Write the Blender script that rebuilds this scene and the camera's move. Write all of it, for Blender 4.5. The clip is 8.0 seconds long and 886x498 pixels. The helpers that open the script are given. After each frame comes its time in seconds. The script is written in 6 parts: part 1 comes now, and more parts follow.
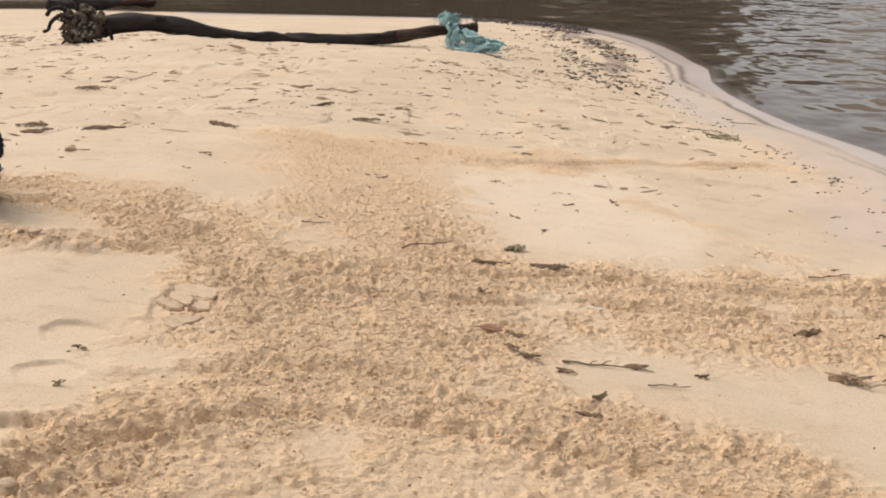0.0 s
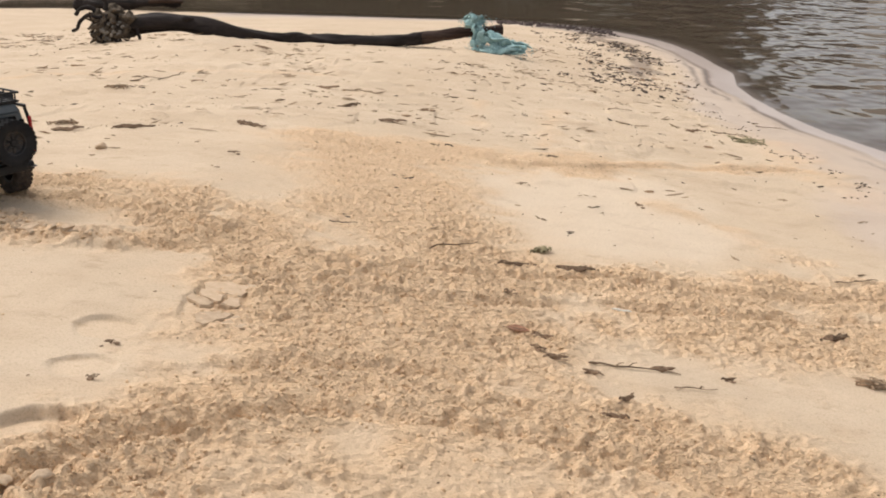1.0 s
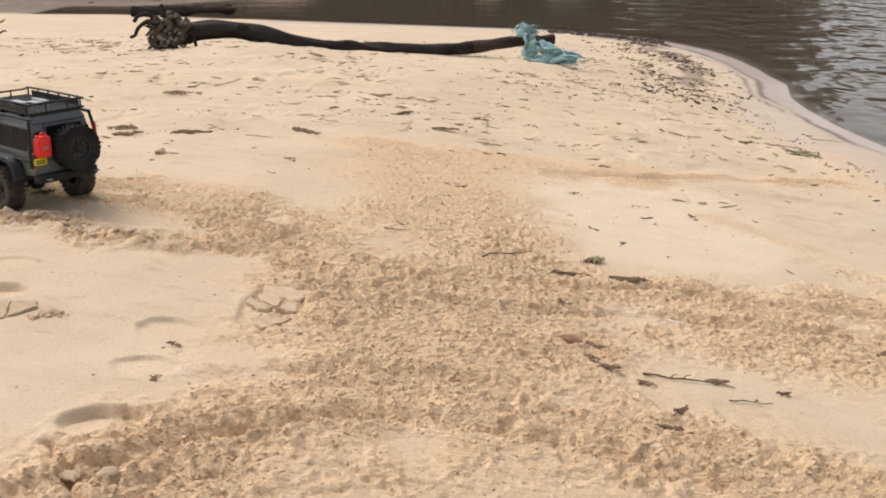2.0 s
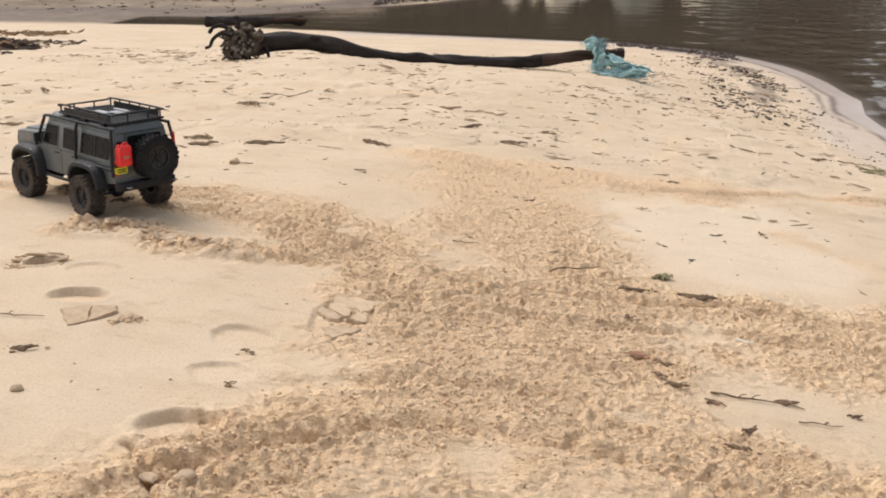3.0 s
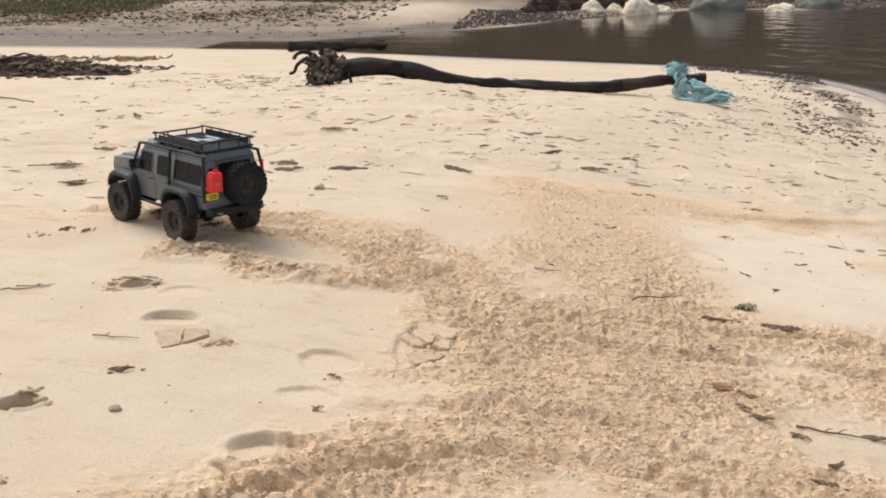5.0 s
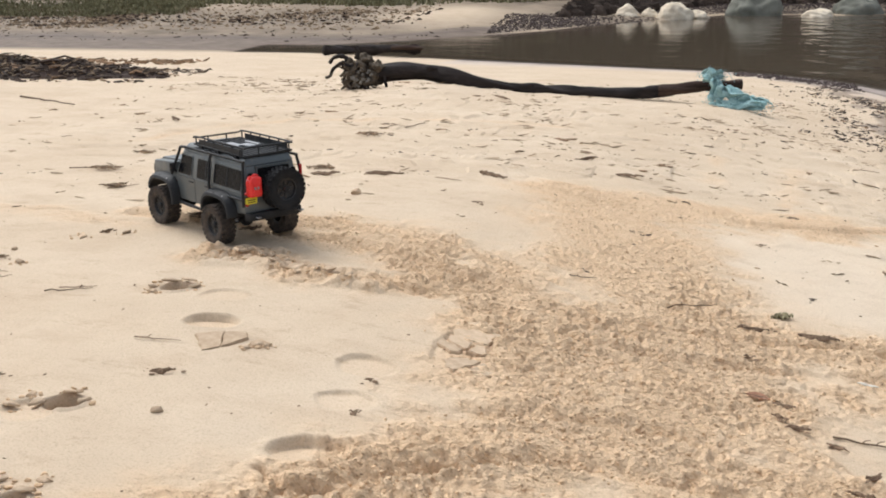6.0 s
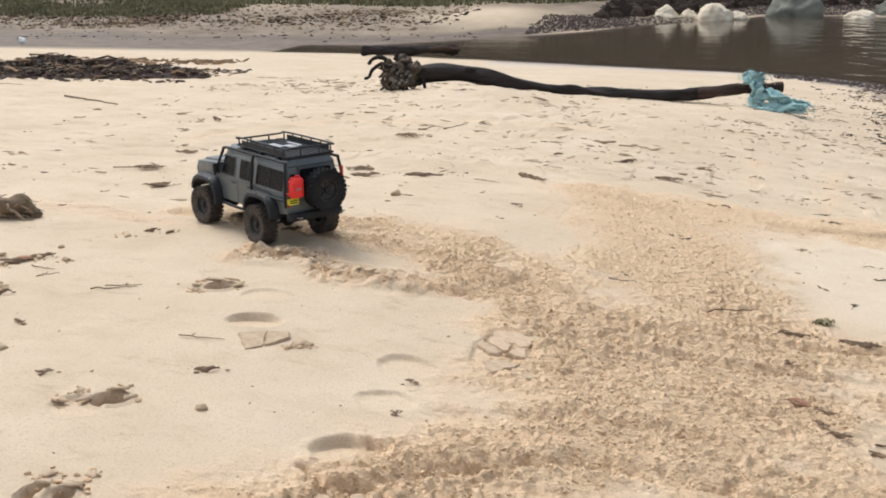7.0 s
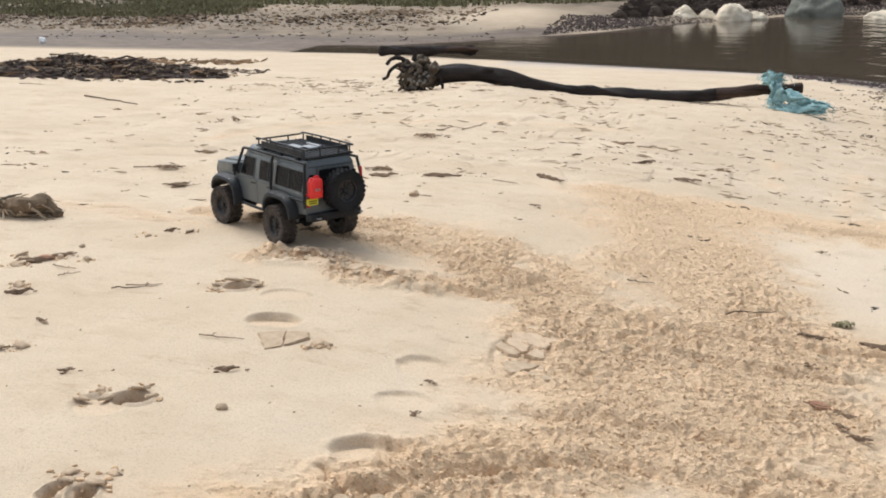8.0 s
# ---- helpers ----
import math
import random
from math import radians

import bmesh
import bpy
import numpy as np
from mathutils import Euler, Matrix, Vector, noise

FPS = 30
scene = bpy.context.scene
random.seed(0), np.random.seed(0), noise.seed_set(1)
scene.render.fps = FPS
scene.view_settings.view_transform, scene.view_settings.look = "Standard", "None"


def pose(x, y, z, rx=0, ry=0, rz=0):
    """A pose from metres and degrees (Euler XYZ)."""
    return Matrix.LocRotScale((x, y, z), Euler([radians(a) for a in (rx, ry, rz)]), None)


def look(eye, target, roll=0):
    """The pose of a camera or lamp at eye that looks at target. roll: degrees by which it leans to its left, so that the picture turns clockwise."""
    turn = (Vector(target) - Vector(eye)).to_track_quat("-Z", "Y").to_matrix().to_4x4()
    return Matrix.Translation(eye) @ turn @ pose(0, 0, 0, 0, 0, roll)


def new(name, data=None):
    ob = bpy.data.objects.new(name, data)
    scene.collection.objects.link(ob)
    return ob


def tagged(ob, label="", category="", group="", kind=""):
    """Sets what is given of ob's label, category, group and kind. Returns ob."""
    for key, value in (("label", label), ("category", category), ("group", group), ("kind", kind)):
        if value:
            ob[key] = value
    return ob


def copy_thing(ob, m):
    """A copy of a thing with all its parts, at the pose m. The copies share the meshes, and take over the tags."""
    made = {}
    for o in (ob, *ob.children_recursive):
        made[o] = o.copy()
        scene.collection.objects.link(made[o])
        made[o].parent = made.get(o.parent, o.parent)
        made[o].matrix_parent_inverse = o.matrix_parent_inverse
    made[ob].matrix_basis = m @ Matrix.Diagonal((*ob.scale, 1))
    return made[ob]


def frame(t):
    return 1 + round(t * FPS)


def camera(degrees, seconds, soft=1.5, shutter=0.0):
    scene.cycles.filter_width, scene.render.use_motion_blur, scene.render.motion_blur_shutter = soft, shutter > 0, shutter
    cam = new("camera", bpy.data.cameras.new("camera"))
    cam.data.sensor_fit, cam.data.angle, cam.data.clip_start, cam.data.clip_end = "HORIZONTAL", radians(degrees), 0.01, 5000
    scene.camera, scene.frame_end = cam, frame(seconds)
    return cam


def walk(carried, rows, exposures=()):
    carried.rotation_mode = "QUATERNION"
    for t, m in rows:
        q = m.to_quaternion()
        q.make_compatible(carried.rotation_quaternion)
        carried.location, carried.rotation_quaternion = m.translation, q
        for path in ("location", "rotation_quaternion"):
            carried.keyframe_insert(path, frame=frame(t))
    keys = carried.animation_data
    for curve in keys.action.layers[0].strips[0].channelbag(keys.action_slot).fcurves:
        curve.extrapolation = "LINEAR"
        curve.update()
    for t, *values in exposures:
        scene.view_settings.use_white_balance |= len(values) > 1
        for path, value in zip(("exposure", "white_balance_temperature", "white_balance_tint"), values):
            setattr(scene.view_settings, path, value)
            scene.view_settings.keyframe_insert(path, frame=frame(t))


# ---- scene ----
EXPOSURE = 0.51
cam = camera(45.50, 8.0, soft=1.85)
PATH = [
    # seconds, x, y, z, pitch, yaw, roll
    (0.0, 0.0000, -0.0000, 0.7242, -18.331, 0.000, -0.485),
    (0.5, -0.0099, -0.0010, 0.7247, -18.349, 0.272, -0.394),
    (1.0, -0.0166, -0.0140, 0.7255, -18.224, 1.144, -0.220),
    (2.5, -0.0467, -0.0402, 0.7390, -17.533, 5.409, -0.086),
    (3.0, -0.0502, -0.0533, 0.7463, -17.224, 7.268, -0.062),
    (3.5, -0.0549, -0.0609, 0.7539, -16.924, 8.521, -0.128),
    (4.0, -0.0580, -0.0673, 0.7622, -16.616, 9.689, -0.476),
    (4.5, -0.0601, -0.0729, 0.7650, -16.264, 10.660, -0.625),
    (6.0, -0.0726, -0.0953, 0.7804, -15.853, 13.282, -0.567),
    (6.5, -0.0786, -0.1039, 0.7844, -15.828, 14.273, -0.451),
    (7.0, -0.0821, -0.1106, 0.7887, -15.822, 15.244, -0.576),
    (7.5, -0.0851, -0.1117, 0.7912, -15.834, 15.941, -0.620),
    (8.0, -0.0865, -0.1159, 0.7923, -15.816, 16.166, -0.607),
]
walk(cam, [(t, pose(x, y, z, 90 + pitch, 0, yaw) @ pose(0, 0, 0, 0, 0, roll)) for t, x, y, z, pitch, yaw, roll in PATH],
     exposures=[(0.0, EXPOSURE - 0.12, 6800, 12), (2.5, EXPOSURE - 0.06, 6650, 11), (4.5, EXPOSURE, 6350, 10), (8.0, EXPOSURE + 0.02, 6080, 7)])

# ---- world and light: a bright overcast day ----
world = bpy.data.worlds.new("overcast_sky")
scene.world = world
world.use_nodes = True
wn, wl = world.node_tree.nodes, world.node_tree.links
sky = wn.new("ShaderNodeTexSky")
sky.sky_type, sky.sun_disc = "NISHITA", False
sky.sun_elevation, sky.sun_rotation = radians(52), radians(-60)
sky.air_density, sky.dust_density = 1.0, 4.0
soft_sky = wn.new("ShaderNodeHueSaturation")
soft_sky.inputs["Saturation"].default_value = 0.35
wl.new(sky.outputs["Color"], soft_sky.inputs["Color"])
wl.new(soft_sky.outputs["Color"], wn["Background"].inputs["Color"])
wn["Background"].inputs["Strength"].default_value = 0.15

sun = bpy.data.lights.new("sun", "SUN")
sun.energy, sun.angle, sun.color = 0.85, radians(32), (1.0, 0.96, 0.9)
sun_ob = new("sun", sun)
sun_ob.matrix_world = look((-6, 9, 14), (0, 3, 0))


# ---- materials ----
def nodes_of(name):
    m = bpy.data.materials.new(name)
    m.use_nodes = True
    t = m.node_tree
    return m, t.nodes, t.links, t.nodes["Principled BSDF"]


def noise_node(n, l, scale, detail=6.0, rough=0.6, coord=None, stretch=None):
    tex = n.new("ShaderNodeTexNoise")
    tex.inputs["Scale"].default_value = scale
    tex.inputs["Detail"].default_value = detail
    tex.inputs["Roughness"].default_value = rough
    if coord is not None:
        if stretch:
            mp = n.new("ShaderNodeMapping")
            mp.inputs["Scale"].default_value = stretch
            l.new(coord, mp.inputs["Vector"])
            coord = mp.outputs["Vector"]
        l.new(coord, tex.inputs["Vector"])
    return tex


def ramp(n, l, fac, stops):
    r = n.new("ShaderNodeValToRGB")
    e = r.color_ramp.elements
    while len(e) < len(stops):
        e.new(0.5)
    for el, (at, col) in zip(e, stops):
        el.position, el.color = at, (*col, 1)
    l.new(fac, r.inputs["Fac"])
    return r


def mixed(n, l, fac, a, b, mode="MIX"):
    m = n.new("ShaderNodeMix")
    m.data_type, m.blend_type = "RGBA", mode
    for value, socket in ((fac, m.inputs[0]), (a, m.inputs[6]), (b, m.inputs[7])):
        if hasattr(value, "is_output"):
            l.new(value, socket)
        elif isinstance(value, (int, float)):
            socket.default_value = value
        else:
            socket.default_value = (*value, 1)
    return m.outputs[2]


def maths(n, l, op, a, b=0.0):
    m = n.new("ShaderNodeMath")
    m.operation = op
    for value, socket in zip((a, b), m.inputs):
        if hasattr(value, "is_output"):
            l.new(value, socket)
        else:
            socket.default_value = value
    return m.outputs[0]


def bumped(n, l, bsdf, height, strength, distance):
    b = n.new("ShaderNodeBump")
    b.inputs["Strength"].default_value, b.inputs["Distance"].default_value = strength, distance
    l.new(height, b.inputs["Height"])
    l.new(b.outputs["Normal"], bsdf.inputs["Normal"])


def worn(name, dark, light, scale, rough=0.7, metal=0.0, bump=0.3, grain=0.001, stretch=None, per_object=0.0, dust=0.0, dust_colour=(0.38, 0.29, 0.2), spec=0.5):
    """A surface whose colour runs from dark to light in patches and grain, with fine relief, and dust where asked."""
    m, n, l, p = nodes_of(name)
    co = n.new("ShaderNodeTexCoord").outputs["Object"]
    big = noise_node(n, l, scale, 5, 0.6, co, stretch)
    fine = noise_node(n, l, scale * 9, 4, 0.7, co, stretch)
    fac = maths(n, l, "ADD", maths(n, l, "MULTIPLY", big.outputs["Fac"], 0.65), maths(n, l, "MULTIPLY", fine.outputs["Fac"], 0.35))
    col = ramp(n, l, fac, [(0.32, dark), (0.68, light)]).outputs["Color"]
    if per_object:
        info = n.new("ShaderNodeObjectInfo")
        isl = n.new("ShaderNodeNewGeometry")
        both = maths(n, l, "FRACT", maths(n, l, "ADD", info.outputs["Random"], isl.outputs["Random Per Island"]))
        v = maths(n, l, "ADD", maths(n, l, "MULTIPLY", both, per_object), 1 - per_object / 2)
        hs = n.new("ShaderNodeHueSaturation")
        l.new(col, hs.inputs["Color"])
        l.new(v, hs.inputs["Value"])
        col = hs.outputs["Color"]
    if dust:
        d = noise_node(n, l, scale * 2.3, 6, 0.7, co)
        k = ramp(n, l, d.outputs["Fac"], [(0.6 - dust * 0.5, (0, 0, 0)), (0.95 - dust * 0.4, (1, 1, 1))]).outputs["Color"]
        col = mixed(n, l, k, col, dust_colour)
    l.new(col, p.inputs["Base Color"])
    r = maths(n, l, "ADD", maths(n, l, "MULTIPLY", fine.outputs["Fac"], 0.3), rough - 0.15)
    l.new(r, p.inputs["Roughness"])
    p.inputs["Metallic"].default_value = metal
    p.inputs["Specular IOR Level"].default_value = 0.12 if rough > 0.7 else spec
    if bump:
        bumped(n, l, p, fac, bump, grain)
    return m


def sand_material():
    m, n, l, p = nodes_of("beach_sand")
    co = n.new("ShaderNodeTexCoord").outputs["Object"]

    def held(key):
        at = n.new("ShaderNodeAttribute")
        at.attribute_name = key
        return at.outputs["Fac"]

    def tone(fac, *stops):
        return ramp(n, l, fac.outputs["Fac"], list(stops)).outputs["Color"]

    churn, wet, far, silt, mud, dry = held("churn"), held("wet"), held("far"), held("silt"), held("mud"), held("dry")
    grain = noise_node(n, l, 900, 3, 0.7, co)
    speck = noise_node(n, l, 220, 5, 0.75, co)
    patch = noise_node(n, l, 2.2, 6, 0.62, co)
    hand = noise_node(n, l, 14, 6, 0.65, co)
    clot_shade = noise_node(n, l, 92, 3, 0.6, co, (0.75, 1.15, 1.0))
    # the pale dry crust, with browner smudges and short darker dashes
    crust = tone(patch, (0.3, (0.58, 0.452, 0.317)), (0.7, (0.672, 0.545, 0.40)))
    smudge = noise_node(n, l, 4.0, 6, 0.7, co, (1.0, 1.8, 1.0))
    crust = mixed(n, l, tone(smudge, (0.52, (0, 0, 0)), (0.68, (0.5, 0.5, 0.5))), crust, (0.52, 0.385, 0.26))
    dash = noise_node(n, l, 8, 6, 0.72, co, (1.0, 1.7, 1.0))
    crust = mixed(n, l, tone(dash, (0.57, (0, 0, 0)), (0.68, (0.6, 0.6, 0.6))), crust, (0.46, 0.335, 0.22))
    crust = mixed(n, l, maths(n, l, "MULTIPLY", dry, 0.35), crust, (0.80, 0.685, 0.54))
    # damper sand that wheels have turned up, in two tones
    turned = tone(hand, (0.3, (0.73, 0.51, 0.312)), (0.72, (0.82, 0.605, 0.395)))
    # dark flecks paint in crevice shade between crumbs, along with moist clots
    turned = mixed(n, l, tone(clot_shade, (0.31, (0.8, 0.8, 0.8)), (0.41, (0, 0, 0))), turned, (0.38, 0.23, 0.13))
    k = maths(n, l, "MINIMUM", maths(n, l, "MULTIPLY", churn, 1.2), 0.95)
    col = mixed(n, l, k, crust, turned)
    col = mixed(n, l, 0.5, col, tone(speck, (0.34, (0.55, 0.5, 0.44)), (0.5, (1, 1, 1)), (0.7, (1.0, 0.98, 0.95))), "MULTIPLY")
    col = mixed(n, l, 0.3, col, tone(grain, (0.35, (0.6, 0.55, 0.5)), (0.55, (1, 1, 1))), "MULTIPLY")
    bank = tone(patch, (0.3, (0.15, 0.115, 0.082)), (0.7, (0.30, 0.235, 0.17)))
    col = mixed(n, l, far, col, bank)
    ooze = tone(smudge, (0.35, (0.12, 0.088, 0.066)), (0.65, (0.215, 0.165, 0.125)))
    col = mixed(n, l, mud, col, ooze)
    damp = tone(patch, (0.3, (0.44, 0.36, 0.31)), (0.7, (0.52, 0.44, 0.39)))
    col = mixed(n, l, wet, col, damp)
    col = mixed(n, l, silt, col, (0.115, 0.085, 0.075))
    l.new(col, p.inputs["Base Color"])
    gloss = maths(n, l, "ADD", maths(n, l, "MULTIPLY", wet, 0.62), maths(n, l, "MULTIPLY", mud, 0.15))
    l.new(maths(n, l, "MAXIMUM", maths(n, l, "SUBTRACT", 0.92, gloss), 0.25), p.inputs["Roughness"])
    p.inputs["Specular IOR Level"].default_value = 0.3
    crumbs = noise_node(n, l, 125, 4, 0.62, co, (0.75, 1.15, 1.0))
    h0 = maths(n, l, "MULTIPLY", maths(n, l, "MULTIPLY", crumbs.outputs["Fac"], churn), 7.0)
    h = maths(n, l, "ADD", maths(n, l, "MULTIPLY", grain.outputs["Fac"], 0.25), maths(n, l, "MULTIPLY", speck.outputs["Fac"], 0.9))
    h = maths(n, l, "ADD", h, h0)
    h = maths(n, l, "MULTIPLY", h, maths(n, l, "SUBTRACT", 1.0, maths(n, l, "MULTIPLY", wet, 0.85)))
    bumped(n, l, p, h, 0.8, 0.0028)
    return m


def water_material():
    m, n, l, p = nodes_of("river_water")
    co = n.new("ShaderNodeTexCoord").outputs["Object"]
    p.inputs["Base Color"].default_value = (0.10, 0.076, 0.054, 1)
    p.inputs["Roughness"].default_value = 0.035
    p.inputs["IOR"].default_value = 1.33
    swell = noise_node(n, l, 1.3, 3, 0.5, co, (0.6, 2.2, 1.0))
    ripple = noise_node(n, l, 6.0, 4, 0.55, co, (0.6, 2.2, 1.0))
    chop = noise_node(n, l, 2.2, 2, 0.45, co, (1.4, 0.9, 1.0))
    h = maths(n, l, "ADD", maths(n, l, "MULTIPLY", swell.outputs["Fac"], 0.6), maths(n, l, "MULTIPLY", ripple.outputs["Fac"], 0.2))
    # the open channel to the right is ruffled by the wind
    axes = n.new("ShaderNodeSeparateXYZ")
    l.new(co, axes.inputs[0])
    breeze = n.new("ShaderNodeMapRange")
    l.new(axes.outputs["X"], breeze.inputs["Value"])
    for key, value in (("From Min", 0.6), ("From Max", 2.4), ("To Min", 0.0), ("To Max", 13.0)):
        breeze.inputs[key].default_value = value
    h = maths(n, l, "ADD", h, maths(n, l, "MULTIPLY", chop.outputs["Fac"], breeze.outputs["Result"]))
    bumped(n, l, p, h, 0.9, 0.009)
    depth = n.new("ShaderNodeAttribute")
    depth.attribute_name = "depth"
    clear = ramp(n, l, depth.outputs["Fac"], [(0.0, (0.45, 0.45, 0.45)), (0.012, (0.85, 0.85, 0.85)), (0.04, (1, 1, 1))])
    l.new(clear.outputs["Color"], p.inputs["Alpha"])
    return m


def glass_material():
    m, n, l, p = nodes_of("tinted_window_plastic")
    co = n.new("ShaderNodeTexCoord").outputs["Object"]
    d = noise_node(n, l, 60, 5, 0.65, co)
    l.new(ramp(n, l, d.outputs["Fac"], [(0.4, (0.006, 0.0065, 0.008)), (0.75, (0.016, 0.015, 0.014))]).outputs["Color"], p.inputs["Base Color"])
    l.new(ramp(n, l, d.outputs["Fac"], [(0.4, (0.16, 0.16, 0.16)), (0.75, (0.45, 0.45, 0.45))]).outputs["Color"], p.inputs["Roughness"])
    p.inputs["Specular IOR Level"].default_value = 0.08
    return m


SAND = sand_material()
WATER_MAT = water_material()
CRUST = worn("sand_crust", (0.42, 0.30, 0.195), (0.62, 0.48, 0.34), 45, 0.95, 0, 0.9, 0.004, per_object=0.3)
CLOD = worn("turned_sand", (0.50, 0.34, 0.20), (0.74, 0.54, 0.355), 60, 0.95, 0, 0.6, 0.002, per_object=0.4)
PAINT = worn("grey_body_paint", (0.080, 0.092, 0.096), (0.114, 0.128, 0.132), 9, 0.36, 0.2, 0.08, 0.0004, dust=0.12, dust_colour=(0.22, 0.19, 0.155))
TRIM = worn("black_plastic", (0.012, 0.013, 0.015), (0.026, 0.027, 0.029), 22, 0.55, 0, 0.25, 0.0005, dust=0.08, dust_colour=(0.13, 0.105, 0.085), spec=0.22)
RUBBER = worn("dusty_tyre_rubber", (0.026, 0.024, 0.023), (0.06, 0.052, 0.046), 26, 0.88, 0, 0.4, 0.0008, dust=0.5, dust_colour=(0.125, 0.098, 0.078))
SPARE = worn("clean_tyre_rubber", (0.014, 0.014, 0.015), (0.032, 0.032, 0.033), 26, 0.8, 0, 0.4, 0.0008)
RIM = worn("black_wheel_rim", (0.012, 0.012, 0.013), (0.03, 0.03, 0.032), 30, 0.42, 0.3, 0.1, 0.0003, dust=0.12, dust_colour=(0.16, 0.12, 0.09))
STEEL = worn("bare_steel", (0.22, 0.22, 0.23), (0.42, 0.42, 0.43), 60, 0.4, 0.9, 0.15, 0.0003)
RED = worn("red_plastic", (0.72, 0.02, 0.018), (0.85, 0.04, 0.032), 30, 0.42, 0, 0.15, 0.0004)
YELLOW = worn("yellow_plate", (0.68, 0.62, 0.02), (0.78, 0.72, 0.05), 50, 0.5, 0, 0.05, 0.0002)
LENS_RED = worn("red_lamp_lens", (0.35, 0.01, 0.01), (0.5, 0.02, 0.02), 60, 0.25, 0, 0.05, 0.0002)
LENS_CLEAR = worn("clear_lamp_lens", (0.5, 0.5, 0.5), (0.7, 0.7, 0.7), 60, 0.2, 0, 0.05, 0.0002)
GLASS = glass_material()
CHAR = worn("wet_black_bark", (0.005, 0.005, 0.005), (0.055, 0.043, 0.039), 26, 0.72, 0, 1.0, 0.012, stretch=(0.10, 1, 1))
BARK_END = worn("worn_brown_bark", (0.010, 0.007, 0.006), (0.10, 0.066, 0.052), 26, 0.78, 0, 1.0, 0.01, stretch=(0.10, 1, 1))
ROOT = worn("dry_root", (0.03, 0.024, 0.018), (0.16, 0.125, 0.09), 24, 0.9, 0, 0.9, 0.006, per_object=0.4)
SHELLS = worn("pale_barnacles", (0.10, 0.093, 0.083), (0.28, 0.255, 0.22), 40, 0.85, 0, 0.5, 0.003, per_object=0.5)
BARK = worn("dark_bark", (0.07, 0.044, 0.029), (0.32, 0.215, 0.14), 110, 0.88, 0, 0.8, 0.002, per_object=0.7, dust=0.12)
TWIG = worn("brown_twig", (0.075, 0.05, 0.034), (0.27, 0.19, 0.125), 70, 0.85, 0, 0.6, 0.001, per_object=0.6)
DRY = worn("dry_litter", (0.16, 0.11, 0.07), (0.40, 0.295, 0.195), 60, 0.9, 0, 0.6, 0.002, per_object=0.8)
LITTER = worn("dark_litter", (0.115, 0.066, 0.036), (0.38, 0.25, 0.15), 60, 0.9, 0, 0.6, 0.002, per_object=0.9)
PALE_DRY = worn("pale_dry_bits", (0.30, 0.22, 0.145), (0.50, 0.385, 0.27), 60, 0.9, 0, 0.5, 0.002, per_object=0.4)
REDLEAF = worn("reddish_leaf", (0.42, 0.24, 0.155), (0.56, 0.34, 0.23), 70, 0.8, 0, 0.3, 0.001)
PALE = worn("bleached_wood", (0.55, 0.52, 0.44), (0.75, 0.72, 0.64), 70, 0.8, 0, 0.3, 0.001)
WHITE = worn("white_plastic", (0.75, 0.75, 0.74), (0.85, 0.85, 0.84), 30, 0.5, 0, 0.1, 0.001)
NET = worn("teal_fishing_net", (0.12, 0.24, 0.24), (0.42, 0.58, 0.575), 30, 0.85, 0, 0.9, 0.006, per_object=0.5)
WEED = worn("green_weed", (0.15, 0.13, 0.07), (0.30, 0.26, 0.16), 50, 0.85, 0, 0.4, 0.001, per_object=0.6)
GRASS = worn("bank_grass", (0.12, 0.115, 0.06), (0.27, 0.24, 0.14), 3, 0.85, 0, 0.0, 0.001, per_object=0.8)
ROCK = worn("pale_river_rock", (0.58, 0.47, 0.34), (0.84, 0.74, 0.58), 4, 0.85, 0, 0.7, 0.02)
ROCK_DARK = worn("mossy_river_rock", (0.12, 0.125, 0.1), (0.26, 0.25, 0.21), 4, 0.88, 0, 0.7, 0.02)
PEBBLE = worn("wet_bank_stones", (0.045, 0.034, 0.032), (0.125, 0.096, 0.086), 8, 0.85, 0, 0.5, 0.01, per_object=0.4)
STRAND = worn("wet_black_litter", (0.028, 0.021, 0.018), (0.12, 0.088, 0.068), 60, 0.75, 0, 0.6, 0.002, per_object=0.9)
LEAF = worn("tree_leaves", (0.022, 0.03, 0.011), (0.055, 0.062, 0.026), 2, 0.7, 0, 0.0, 0.001, per_object=0.6)
TRUNK = worn("tree_bark", (0.05, 0.04, 0.03), (0.14, 0.11, 0.085), 6, 0.9, 0, 0.8, 0.02)


# ---- small tools for meshes ----
def part(name, bm, material, parent=None, label="", smooth=None):
    """Links a bmesh as one mesh object, under a thing or part where one is given."""
    me = bpy.data.meshes.new(name)
    bm.normal_update()
    bm.to_mesh(me)
    bm.free()
    me.materials.append(material)
    if smooth is not None:
        me.shade_smooth()
        if smooth < 180:
            me.set_sharp_from_angle(angle=radians(smooth))
    ob = new(name, me)
    if parent is not None:
        ob.parent = parent
    if label:
        ob["label"] = label
    return ob


def thing(name, m, label, category, group="", kind=""):
    ob = new(name)
    ob.empty_display_size = 0.05
    ob.matrix_world = m
    return tagged(ob, label, category, group, kind)


